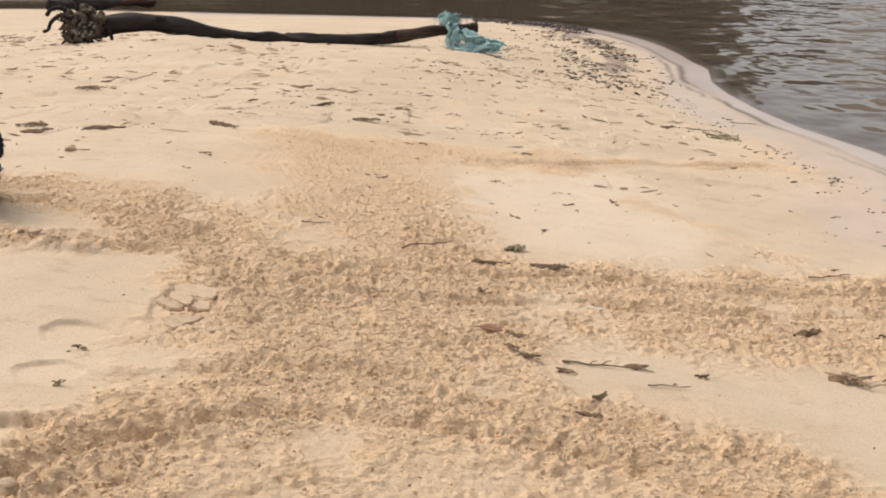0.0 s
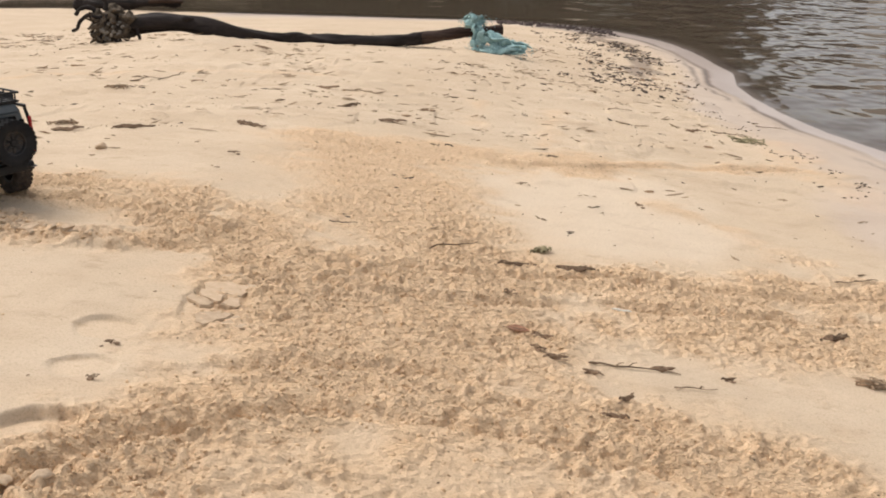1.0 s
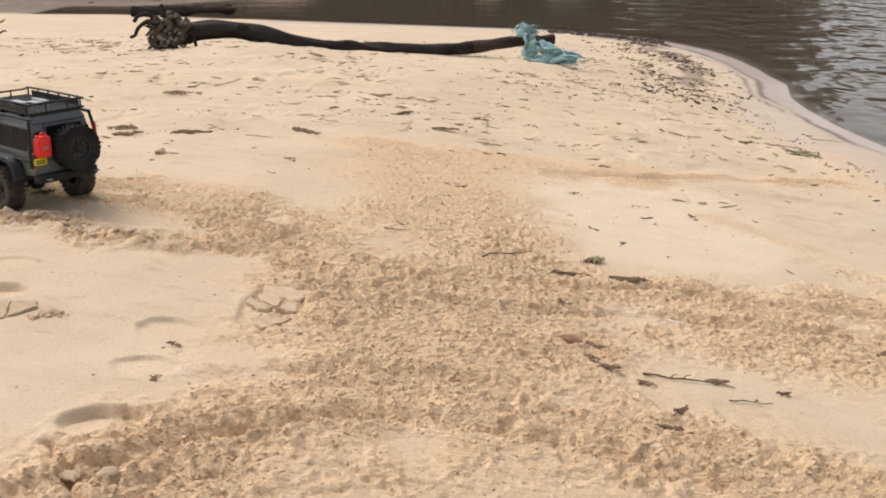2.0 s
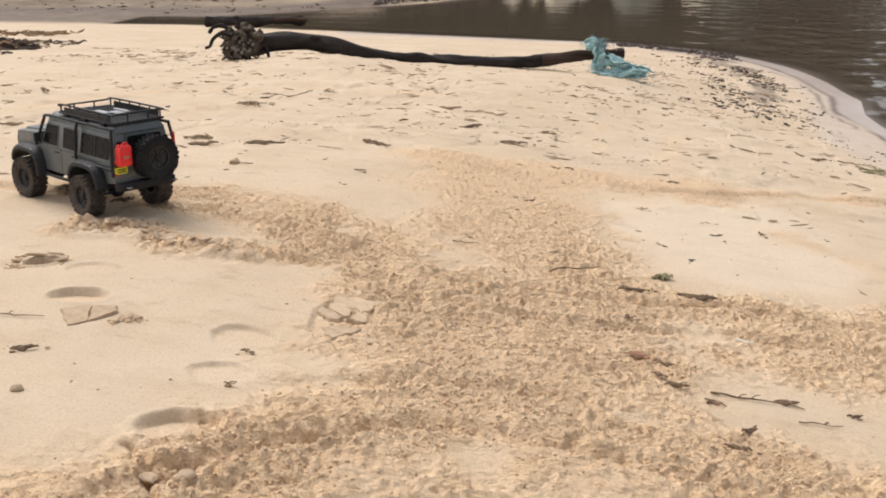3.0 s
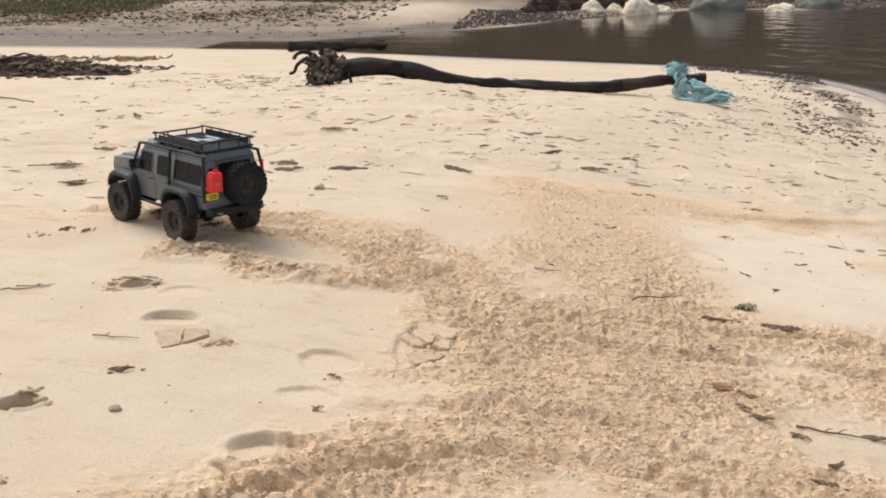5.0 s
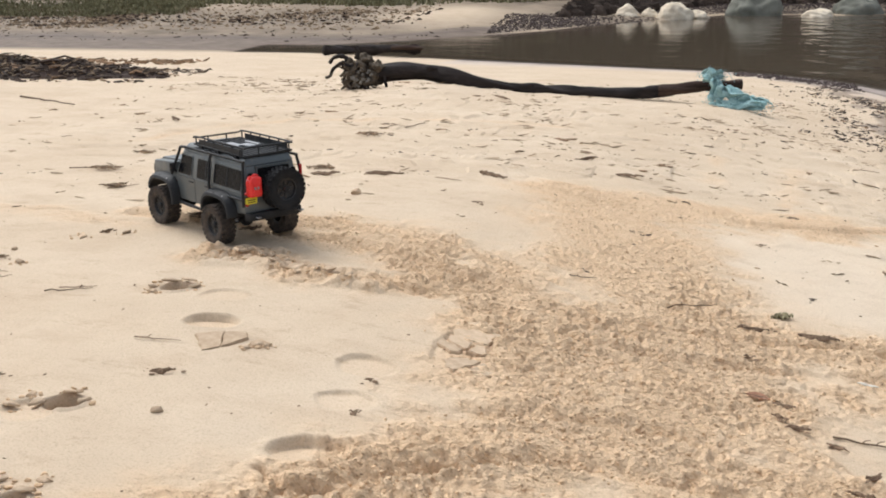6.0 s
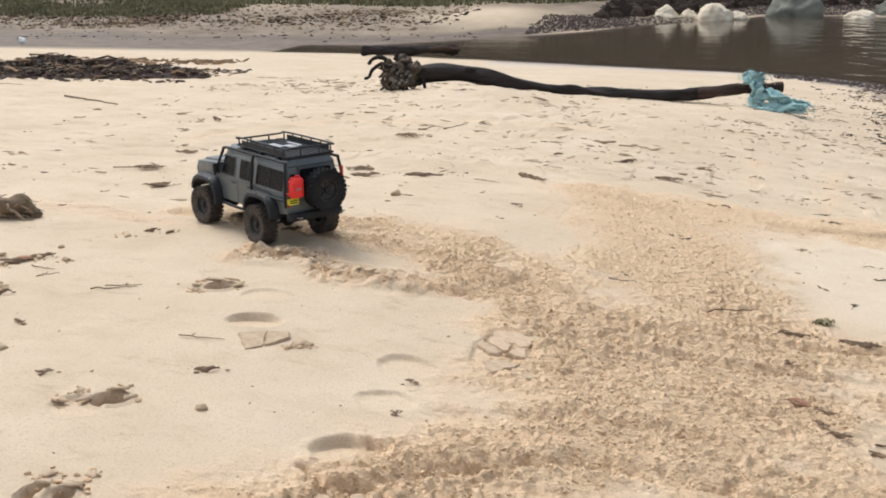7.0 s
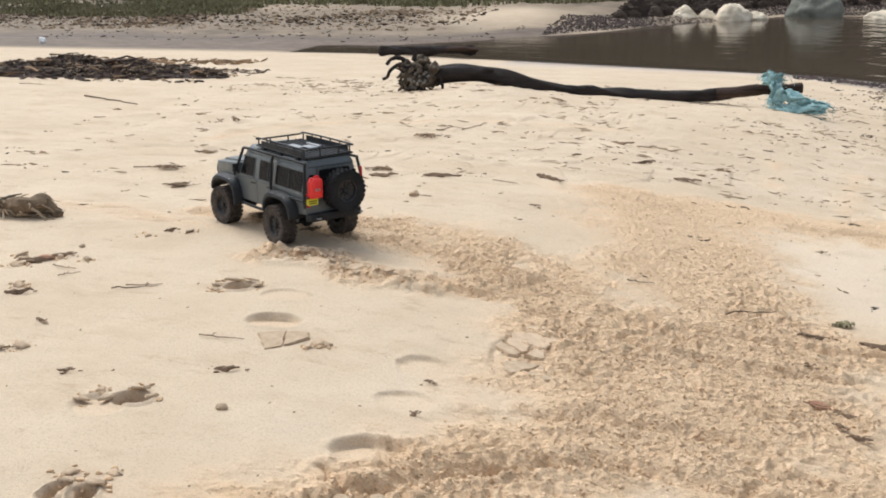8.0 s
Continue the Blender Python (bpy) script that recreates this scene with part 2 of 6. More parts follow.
def box(bm, x0, x1, y0, y1, z0, z1, bevel=0.0, m=None):
    made = bmesh.ops.create_cube(bm, size=1)["verts"]
    for v in made:
        v.co = Vector(((x0 + x1) / 2 + v.co.x * (x1 - x0), (y0 + y1) / 2 + v.co.y * (y1 - y0), (z0 + z1) / 2 + v.co.z * (z1 - z0)))
    if m is not None:
        bmesh.ops.transform(bm, matrix=m, verts=made)
    if bevel:
        edges = list({e for v in made for e in v.link_edges})
        bmesh.ops.bevel(bm, geom=edges, offset=bevel, segments=2, profile=0.5, affect="EDGES")
    return bm


def tube(bm, points, radii, sides=8, rough=0.0, closed=False, flat=1.0):
    """A round bar that follows the points, with capped ends; rough makes its skin uneven."""
    pts = [Vector(p) for p in points]
    if isinstance(radii, (int, float)):
        radii = [radii] * len(pts)
    rings = []
    side = None
    count = len(pts)
    for i, p in enumerate(pts):
        if closed:
            way = pts[(i + 1) % count] - pts[i - 1]
        else:
            way = pts[min(i + 1, count - 1)] - pts[max(i - 1, 0)]
        way.normalize()
        if side is None:
            side = way.orthogonal().normalized()
        side = (side - way * side.dot(way)).normalized()
        other = way.cross(side)
        ring = []
        for k in range(sides):
            a = 2 * math.pi * k / sides
            r = radii[i]
            if rough:
                r *= 1 + rough * noise.noise(p * (0.35 / max(r, 1e-4)) + Vector((math.cos(a), math.sin(a), 0)) * 1.3)
            ring.append(bm.verts.new(p + side * (math.cos(a) * r) + other * (math.sin(a) * r * flat)))
        rings.append(ring)
    pairs = list(zip(rings, rings[1:])) + ([(rings[-1], rings[0])] if closed else [])
    for a, b in pairs:
        for k in range(sides):
            bm.faces.new((a[k], a[(k + 1) % sides], b[(k + 1) % sides], b[k]))
    if not closed:
        bm.faces.new(rings[0][::-1])
        bm.faces.new(rings[-1])
    return bm


def spline(points, steps):
    """Points along a smooth line through the given ones."""
    p = [Vector(q) for q in points]
    p = [p[0] * 2 - p[1]] + p + [p[-1] * 2 - p[-2]]
    out = []
    for i in range(1, len(p) - 2):
        for s in range(steps):
            t = s / steps
            a, b, c, d = p[i - 1], p[i], p[i + 1], p[i + 2]
            out.append(0.5 * (2 * b + (c - a) * t + (2 * a - 5 * b + 4 * c - d) * t * t + (3 * b - 3 * c + d - a) * t ** 3))
    out.append(p[-2])
    return out


def lump(bm, centre, size, seed, rough=0.3, level=2):
    made = bmesh.ops.create_icosphere(bm, subdivisions=level, radius=1)["verts"]
    off = Vector((seed * 7.31, seed * 3.17, seed * 1.71))
    for v in made:
        d = v.co.normalized()
        k = 1 + rough * noise.noise(d * 1.4 + off) + rough * 0.45 * noise.noise(d * 3.7 + off)
        v.co = Vector((d.x * size[0] * k, d.y * size[1] * k, d.z * size[2] * k)) + Vector(centre)
    return made


def extruded(bm, outline, axis, a, b):
    """A closed outline in two axes, pushed from a to b along the third ('x', 'y' or 'z')."""
    def at(p, w):
        return {"y": (p[0], w, p[1]), "x": (w, p[0], p[1]), "z": (p[0], p[1], w)}[axis]
    one = [bm.verts.new(at(p, a)) for p in outline]
    two = [bm.verts.new(at(p, b)) for p in outline]
    n = len(outline)
    for i in range(n):
        bm.faces.new((one[i], one[(i + 1) % n], two[(i + 1) % n], two[i]))
    bm.faces.new(one[::-1])
    bm.faces.new(two)
    bmesh.ops.recalc_face_normals(bm, faces=bm.faces)
    return bm


# ---- the lie of the land ----
WATER = -0.36


def lattice(ix, iy, seed):
    h = np.sin(ix * 127.1 + iy * 311.7 + seed * 74.7) * 43758.5453
    return h - np.floor(h)


def vnoise(x, y, seed=0):
    """Smooth noise from -1 to 1 over arrays."""
    ix, iy = np.floor(x), np.floor(y)
    fx, fy = x - ix, y - iy
    fx, fy = fx * fx * fx * (fx * (fx * 6 - 15) + 10), fy * fy * fy * (fy * (fy * 6 - 15) + 10)
    a, b = lattice(ix, iy, seed), lattice(ix + 1, iy, seed)
    c, d = lattice(ix, iy + 1, seed), lattice(ix + 1, iy + 1, seed)
    return 2 * ((a * (1 - fx) + b * fx) * (1 - fy) + (c * (1 - fx) + d * fx) * fy) - 1


def softmin(a, b, k):
    h = np.maximum(0.0, k - np.abs(a - b)) / k
    return np.minimum(a, b) - h * h * k * 0.25


def smooth01(v):
    v = np.clip(v, 0, 1)
    return v * v * (3 - 2 * v)


def far_line(x):
    """Where the far bank meets the water."""
    return np.minimum(12.8 + 0.9 * np.maximum(0.0, x + 4.6) ** 1.25, 19.4 + 0.08 * x)


def shore_line(y):
    """Where the bar's long side meets the water."""
    return np.interp(y, (2.0, 3.0, 4.0, 4.6, 5.1, 5.6, 6.1, 6.5, 6.75, 7.0, 7.4, 8.2, 8.8), (2.05, 2.05, 2.02, 1.92, 1.77, 1.68, 1.64, 1.65, 1.71, 1.76, 1.73, 1.72, 1.74))


def form(x, y):
    """The sand bar, the river bed and the far bank, without their small relief."""
    side = -softmin(0.16 * (x + 0.8), 0.24 + 0.11 * (x - 0.7 - (shore_line(y) - 1.79) * smooth01((x - 0.8) / 0.8)), 0.05)
    bar = softmin(0.0 * x, side, 0.10)
    bar = softmin(bar, -0.36 * (y - 6.0) / (5.6 - 0.28 * np.clip(x + 4.5, 0, 6)), 0.22)
    edge = far_line(x) + 0.35 * vnoise(x * 0.8, y * 0 + 3.1, 5)
    d = y - edge
    far = WATER + np.minimum(0.05 * d, 1.4) + 0.035 * smooth01(d / 3) * vnoise(x * 0.7, y * 0.7, 8)
    mound = np.exp(-((x + 3.5) / 0.9) ** 2 - ((y - 16.4) / 1.1) ** 2)
    far = far + 0.10 * mound
    # sand drawn up under the log, and the channel that runs almost dry towards the left
    bar = bar + np.exp(-((y - 6.15) / 0.32) ** 2) * (0.050 * np.exp(-((x + 1.62) / 0.33) ** 2) + 0.045 * np.exp(-((x - 0.12) / 0.28) ** 2))
    bed = WATER - 0.4 + 0.412 * smooth01((-x - 3.3) / 2.3)
    return np.maximum(np.maximum(bar, far), bed)


# the ways along which wheels and feet have turned the sand: points, half width, strength
TURNED = [
    ([(-0.78, 1.08), (-0.60, 1.30), (-0.45, 1.50), (-0.28, 1.64), (-0.08, 1.68), (0.16, 1.66), (0.40, 1.60), (0.62, 1.47)], 0.165, 1.0),
    ([(-0.33, 2.04), (-0.25, 1.86), (-0.06, 1.88), (0.0, 2.05)], 0.23, 0.95),
    ([(1.25, 2.63), (0.75, 2.50), (0.32, 2.48), (0.02, 2.32), (-0.24, 2.28), (-0.46, 2.38), (-0.70, 2.50)], 0.14, 0.85),
    ([(-0.522, 2.60), (-0.72, 2.70), (-0.95, 2.78), (-1.2, 2.80), (-1.45, 2.80)], 0.125, 0.75),
    ([(-0.42, 2.10), (-0.24, 2.22)], 0.15, 1.0),
    ([(1.20, 2.28), (0.68, 2.26), (0.45, 2.30)], 0.22, 0.85),
    ([(0.05, 1.26), (0.38, 1.34), (0.6, 1.28)], 0.10, 0.4),
    ([(-0.50, 1.20), (-0.25, 1.36), (0.05, 1.42), (0.3, 1.40)], 0.13, 0.38),
    ([(-0.36, 3.50), (-0.22, 3.12), (-0.16, 2.75), (-0.02, 2.48)], 0.26, 0.8),
    ([(-0.45, 3.62), (-0.05, 3.66), (0.2, 3.70), (0.43, 3.74)], 0.17, 0.8),
    ([(0.40, 3.72), (0.65, 3.82), (0.95, 3.93), (1.3, 4.05)], 0.06, 0.75),
    ([(0.62, 3.30), (0.80, 3.05), (0.98, 2.85)], 0.07, 0.35),
    ([(0.02, 4.25), (0.06, 4.7)], 0.05, 0.3),
    ([(0.30, 4.05), (0.40, 4.75)], 0.05, 0.3),
    ([(-1.291, 2.416), (-1.16, 2.421), (-1.077, 2.378), (-0.989, 2.309), (-0.829, 2.316), (-0.6, 2.34)], 0.07, 0.9),
    ([(-1.74, 2.797), (-1.518, 2.773), (-1.301, 2.707), (-1.129, 2.632), (-1.003, 2.60), (-0.813, 2.552), (-0.641, 2.447)], 0.07, 0.7),
    ([(-2.4, 2.85), (-1.85, 2.72), (-1.55, 2.66)], 0.06, 0.3),
    ([(-1.93, 3.435), (-1.77, 3.362), (-1.737, 3.138), (-1.669, 2.892), (-1.46, 2.785)], 0.075, 0.45),
    ([(-2.373, 4.057), (-2.265, 4.369), (-1.9, 4.712), (-1.3, 4.85), (-0.7, 4.95)], 0.05, 0.4),
    ([(1.42, 4.6), (1.36, 4.2), (1.45, 3.7), (1.6, 3.2)], 0.12, 0.4),
]
RUTS = [
    [(1.25, 2.63), (0.75, 2.50), (0.32, 2.50), (0.02, 2.40), (-0.24, 2.38), (-0.46, 2.45), (-0.641, 2.447)],
    [(1.20, 2.45), (0.75, 2.34), (0.32, 2.30), (0.02, 2.22), (-0.24, 2.18), (-0.46, 2.24), (-0.829, 2.316), (-1.05, 2.38), (-1.29, 2.42)],
    [(-0.30, 2.50), (-0.522, 2.66), (-0.845, 2.80), (-1.109, 2.87), (-1.498, 2.95)],
    [(-0.641, 2.447), (-0.813, 2.552), (-1.003, 2.60), (-1.129, 2.632), (-1.301, 2.707), (-1.74, 2.797)],
    [(-0.70, 1.20), (-0.52, 1.44), (-0.30, 1.57), (-0.05, 1.59), (0.2, 1.56), (0.5, 1.46)],
    [(-0.60, 1.62), (-0.35, 1.74), (-0.08, 1.78), (0.16, 1.75), (0.45, 1.66)],
    [(0.1, 3.62), (0.43, 3.70), (0.65, 3.82), (0.95, 3.93), (1.3, 4.05)],
    [(-2.373, 4.057), (-2.265, 4.369), (-1.9, 4.712), (-1.3, 4.85), (-0.7, 4.95)],
]
# breaks in the damp crust
CRACKS = [
    [(-0.73, 1.36), (-0.67, 1.31), (-0.60, 1.33), (-0.56, 1.30)],
    [(-0.67, 1.31), (-0.65, 1.24), (-0.60, 1.20)],
]
# feet pressed into the crust: x, y, long half axis, short half axis, turn, depth
PRINTS = [
    (-0.69, 1.82, 0.060, 0.050, 10, 0.009), (-0.68, 1.655, 0.058, 0.042, 10, 0.007),
    (-0.675, 1.45, 0.075, 0.045, 20, 0.021), (-1.085, 1.94, 0.062, 0.042, 15, 0.018),
    (-1.13, 2.11, 0.060, 0.040, 5, 0.006), (-1.270, 2.140, 0.036, 0.028, 30, 0.050), (-1.155, 1.475, 0.034, 0.028, 15, 0.050),
    (-1.20, 1.43, 0.050, 0.045, 10, 0.010), (-1.078, 1.130, 0.021, 0.028, 0, 0.05), (-1.030, 1.130, 0.020, 0.028, 10, 0.05), (-0.43, 2.14, 0.06, 0.035, 5, 0.010), (-0.518, 1.985, 0.066, 0.130, 0, 0.012),
]


def along(x, y, line):
    """The distance from a line of points."""
    best = np.full(np.shape(x), 1e9)
    for (ax, ay), (bx, by) in zip(line, line[1:]):
        dx, dy = bx - ax, by - ay
        t = np.clip(((x - ax) * dx + (y - ay) * dy) / (dx * dx + dy * dy), 0, 1)
        best = np.minimum(best, np.hypot(x - ax - t * dx, y - ay - t * dy))
    return best


def churned(x, y):
    """How far the sand is turned over, 0 to 1."""
    out = np.zeros(np.shape(x))
    wob = 0.05 * vnoise(x * 5, y * 5, 2) + 0.045 * vnoise(x * 11, y * 11, 3) + 0.03 * vnoise(x * 26, y * 26, 4)
    for line, half, force in TURNED:
        d = along(x, y, line) + wob * min(1.0, 0.35 + half * 4)
        out = 1 - (1 - out) * (1 - force * smooth01((half * 1.45 - d) / (half * 1.0 + 0.03))) * (1 - 0.22 * force * smooth01((half * 1.9 + 0.04 - d) / (half + 0.06)))
    thin = 0.95 + 0.3 * vnoise(x * 6, y * 8, 5) + 0.3 * vnoise(x * 17, y * 21, 6)
    return np.clip(out * np.where(out > 0.85, 1.0, thin + (1 - thin) * np.clip(out / 0.85, 0, 1) ** 3), 0, 1)


def relief(x, y):
    """The fine shape of the sand and how far it is turned."""
    c = churned(x, y)
    near = smooth01((9.0 - y) / 4)
    z = 0.010 * vnoise(x * 1.3, y * 1.3, 11) * near
    z = z + (1 - c) * near * (0.0022 * vnoise(x * 8, y * 8, 12) + 0.0008 * vnoise(x * 30, y * 30, 13))
    # wind and water marks further up the bar
    up = 1.05 * smooth01((y - 2.8) / 1.2) * near
    z = z + up * (1 - c) * (0.003 * np.maximum(vnoise(x * 2.6 + 0.5 * vnoise(x * 2, y * 2, 15), y * 7, 14) - 0.25, 0) + 0.007 * smooth01((vnoise(x * 5 + 0.8 * vnoise(x * 4, y * 4, 26), y * 9 + 0.8 * vnoise(x * 5, y * 5, 27), 28) - 0.35) / 0.22) + 0.0045 * smooth01((vnoise(x * 13, y * 20 + vnoise(x * 6, y * 6, 25), 29) - 0.4) / 0.2) + 0.003 * vnoise(x * 7, y * 11, 16) + 0.010 * np.maximum(vnoise(x * 5, y * 13, 17) - 0.45, 0) + 0.014 * np.maximum(np.abs(vnoise(x * 8, y * 14, 18)) - 0.38, 0) * np.maximum(vnoise(x * 1.7, y * 1.7, 19) + 0.25, 0))
    wx, wy = x + 0.012 * vnoise(x * 22, y * 22, 33), y + 0.012 * vnoise(x * 22, y * 22, 34)
    heavy = 0.65 + 0.6 * smooth01(0.5 + 0.8 * vnoise(x * 4.5, y * 6, 35))
    lumps = 0.004 * vnoise(x * 9, y * 12, 21) + heavy * (0.003 * vnoise(wx * 24, wy * 36, 22) + 0.006 * vnoise(wx * 66, wy * 90, 24) + 0.004 * vnoise(x * 104, y * 125, 39) - 0.007 * np.abs(vnoise(wx * 46, wy * 60, 23)) + 0.002)
    z = z + c * (lumps * (1 - 0.55 * smooth01((y - 2.75) / 0.5)) + 0.003)
    # sods of crust thrown up along the inner track
    sods = smooth01((0.11 - along(x, y, TURNED[14][0][:5])) / 0.06)
    z = z + sods * (0.022 * np.maximum(vnoise(x * 17 + 0.6 * vnoise(x * 9, y * 9, 37), y * 24, 36) - 0.05, 0) + 0.012 * np.abs(vnoise(x * 37, y * 45, 38)))
    for line in RUTS:
        d = along(x, y, line) + 0.01 * vnoise(x * 14, y * 14, 31)
        z = z - np.maximum(c, 0.12) * (0.015 * np.exp(-(d / 0.022) ** 2) - 0.007 * np.exp(-((d - 0.045) / 0.02) ** 2))
    for line in CRACKS:
        d = along(x, y, line) + 0.002 * vnoise(x * 60, y * 60, 32)
        z = z - 0.018 * np.exp(-(d / 0.0065) ** 2) + 0.005 * np.exp(-((d - 0.018) / 0.012) ** 2)
        c = np.maximum(c, np.exp(-(d / 0.008) ** 2))
    for px, py, a, b, turn, depth in PRINTS:
        ca, sa = math.cos(radians(turn)), math.sin(radians(turn))
        u, v = ((x - px) * ca + (y - py) * sa) / a, (-(x - px) * sa + (y - py) * ca) / b
        r = np.hypot(u, v) + 0.12 * vnoise(x * 30, y * 30, 41)
        z = z - depth * smooth01((1.10 - r) / 0.2) * (0.6 + 0.4 * np.clip(v, -1, 1)) + depth * 0.10 * np.exp(-((r - 1.22) / 0.14) ** 2)
        c = np.maximum(c, min(1.0, depth * 16) * smooth01((1.05 - r) / 0.15))
    return z, c


LX, LY = np.arange(-7.2, 2.6, 0.02), np.arange(0.9, 12.6, 0.02)
LGX, LGY = np.meshgrid(LX, LY)
LREL, LCHURN = relief(LGX, LGY)
LZ = (form(LGX, LGY) + LREL).tolist()
LCHURN = LCHURN.tolist()
LTURN = churned(LGX, LGY).tolist()


def lookup(table, x, y):
    u, v = (x + 7.2) / 0.02, (y - 0.9) / 0.02
    i, j = min(max(int(u), 0), len(LX) - 2), min(max(int(v), 0), len(LY) - 2)
    u, v = min(max(u - i, 0), 1), min(max(v - j, 0), 1)
    a, b = table[j], table[j + 1]
    return (a[i] * (1 - u) + a[i + 1] * u) * (1 - v) + (b[i] * (1 - u) + b[i + 1] * u) * v


def ground_at(x, y):
    """The height of the sand at one place."""
    return lookup(LZ, float(x), float(y))


def grid_mesh(name, xs, ys, z, attributes):
    nx, ny = len(xs), len(ys)
    gx, gy = np.meshgrid(xs, ys)
    me = bpy.data.meshes.new(name)
    co = np.stack([gx, gy, z], -1).reshape(-1, 3).astype(np.float32)
    i = np.arange(nx * ny).reshape(ny, nx)
    quads = np.stack([i[:-1, :-1], i[:-1, 1:], i[1:, 1:], i[1:, :-1]], -1).reshape(-1)
    count = (nx - 1) * (ny - 1)
    me.vertices.add(nx * ny)
    me.vertices.foreach_set("co", co.ravel())
    me.loops.add(count * 4)
    me.loops.foreach_set("vertex_index", quads.astype(np.int32))
    me.polygons.add(count)
    me.polygons.foreach_set("loop_start", np.arange(0, count * 4, 4, dtype=np.int32))
    for key, value in attributes.items():
        at = me.attributes.new(key, "FLOAT", "POINT")
        at.data.foreach_set("value", value.reshape(-1).astype(np.float32))
    me.update()
    me.validate()
    me.shade_smooth()
    return me


def spaced(a, fine_a, fine_b, b, step, grow=1.06, cap=30.0):
    """Coordinates, evenly close between fine_a and fine_b and wider and wider outside."""
    mid = list(np.arange(fine_a, fine_b, step))
    up, s, v = [], step, mid[-1]
    while v < b:
        s = min(s * grow, cap)
        v += s
        up.append(v)
    down, s, v = [], step, mid[0]
    while v > a:
        s = min(s * grow, cap)
        v -= s
        down.append(v)
    return np.array(down[::-1] + mid + up)


def build_ground():
    xs = spaced(-260, -1.35, 1.05, 260, 0.004, 1.02)
    ys = spaced(-260, 1.1, 2.6, 320, 0.004, 1.0085)
    gx, gy = np.meshgrid(xs, ys)
    base = form(gx, gy)
    rel, c = np.zeros(gx.shape), np.zeros(gx.shape)
    i0, i1 = np.searchsorted(xs, (-8.0, 3.5))
    j0, j1 = np.searchsorted(ys, (0.0, 9.2))
    rel[j0:j1, i0:i1], c[j0:j1, i0:i1] = relief(gx[j0:j1, i0:i1], gy[j0:j1, i0:i1])
    dry = base > WATER - 0.02
    z = base + rel * dry * smooth01((base - WATER) / 0.09)
    rim = WATER + 0.017 + 0.004 * vnoise(gx * 0.9, gy * 0.9, 51) + 0.002 * vnoise(gx * 5, gy * 5, 52)
    near = (gx > -2.5) & (gy < 11.5)
    wet = smooth01((rim + 0.003 - z) / 0.006) * near
    wet = np.maximum(wet, 0.5 * near * smooth01((WATER + 0.075 + 0.03 * vnoise(gx * 1.5, gy * 1.5, 54) - z) / 0.03))
    silt = near * np.exp(-((z - rim - 0.002) / 0.0030) ** 2) * np.clip(0.6 + 0.5 * vnoise(gx * 2.5, gy * 2.5, 53), 0, 0.9)
    silt = np.maximum(silt, 0.7 * near * np.exp(-((z - rim - 0.011 - 0.004 * vnoise(gx * 2, gy * 2, 58)) / 0.0022) ** 2) * np.clip(vnoise(gx * 3, gy * 3, 59) + 0.35, 0, 1))
    strand = np.exp(-((gx - 1.0 - 0.16 * np.sin(3.1 * np.clip((9.0 - gy) / 3.3, 0, 1))) / 0.17) ** 2) * smooth01((gy - 5.6) / 0.6) * smooth01((9.6 - gy) / 0.5)
    silt = np.maximum(silt, 0.55 * smooth01((strand + 0.7 * vnoise(gx * 7, gy * 5, 60) - 0.7) / 0.4))
    tip = np.exp(-((gx - 0.95) / 0.45) ** 2 - ((gy - 9.3) / 0.55) ** 2)
    silt = np.maximum(silt, smooth01((tip + 0.35 * vnoise(gx * 4, gy * 4, 55) - 0.45) / 0.3) * 0.6)
    edge = gy - far_line(gx)
    far = smooth01((edge + 0.5) / 0.6)
    dune = np.exp(-((gx + 3.7) / 1.05) ** 2 - ((gy - 16.2) / 1.6) ** 2) + 0.45 * np.exp(-((gx + 8.2) / 1.7) ** 2 - ((gy - 17.3) / 0.7) ** 2)
    far = far * (1 - 0.9 * np.minimum(dune, 1))
    mud = smooth01((edge + 1.5) / 0.5) * smooth01((1.0 + 0.35 * vnoise(gx * 0.7, gy * 0.7, 56) - edge) / 0.5) * smooth01((-gx - 2.2) / 0.8)
    silt = np.maximum(silt, 0.75 * mud * np.exp(-((edge - 0.35 - 0.12 * vnoise(gx * 0.8, gy * 0, 57)) / 0.10) ** 2))
    dry = smooth01((1.05 - np.hypot((gx - 0.40) / 0.42, (gy - 3.17) / 0.54) + 0.15 * vnoise(gx * 6, gy * 6, 61)) / 0.25) * smooth01((0.5 - c) / 0.4)
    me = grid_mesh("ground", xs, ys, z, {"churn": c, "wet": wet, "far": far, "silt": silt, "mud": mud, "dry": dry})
    me.materials.append(SAND)
    return tagged(new("ground", me), "pale river beach sand with churned wheel tracks and footprints", "sand", kind="structure")


def build_water():
    xs = spaced(-300, -9, 5, 300, 0.12, 1.12)
    ys = spaced(-260, 3, 20, 320, 0.12, 1.12)
    gx, gy = np.meshgrid(xs, ys)
    deep = np.clip(WATER - form(gx, gy), 0, 0.4)
    me = grid_mesh("water", xs, ys, np.full(gx.shape, WATER), {"depth": deep})
    me.materials.append(WATER_MAT)
    return tagged(new("water", me), "calm brown river water with soft sky reflections", "water", kind="structure")


build_ground()
build_water()


# ---- the model off-road truck ----
def half_at(z):
    """Half the cabin's width at a height."""
    return 0.088 - 0.013 * (z - 0.15) / 0.075


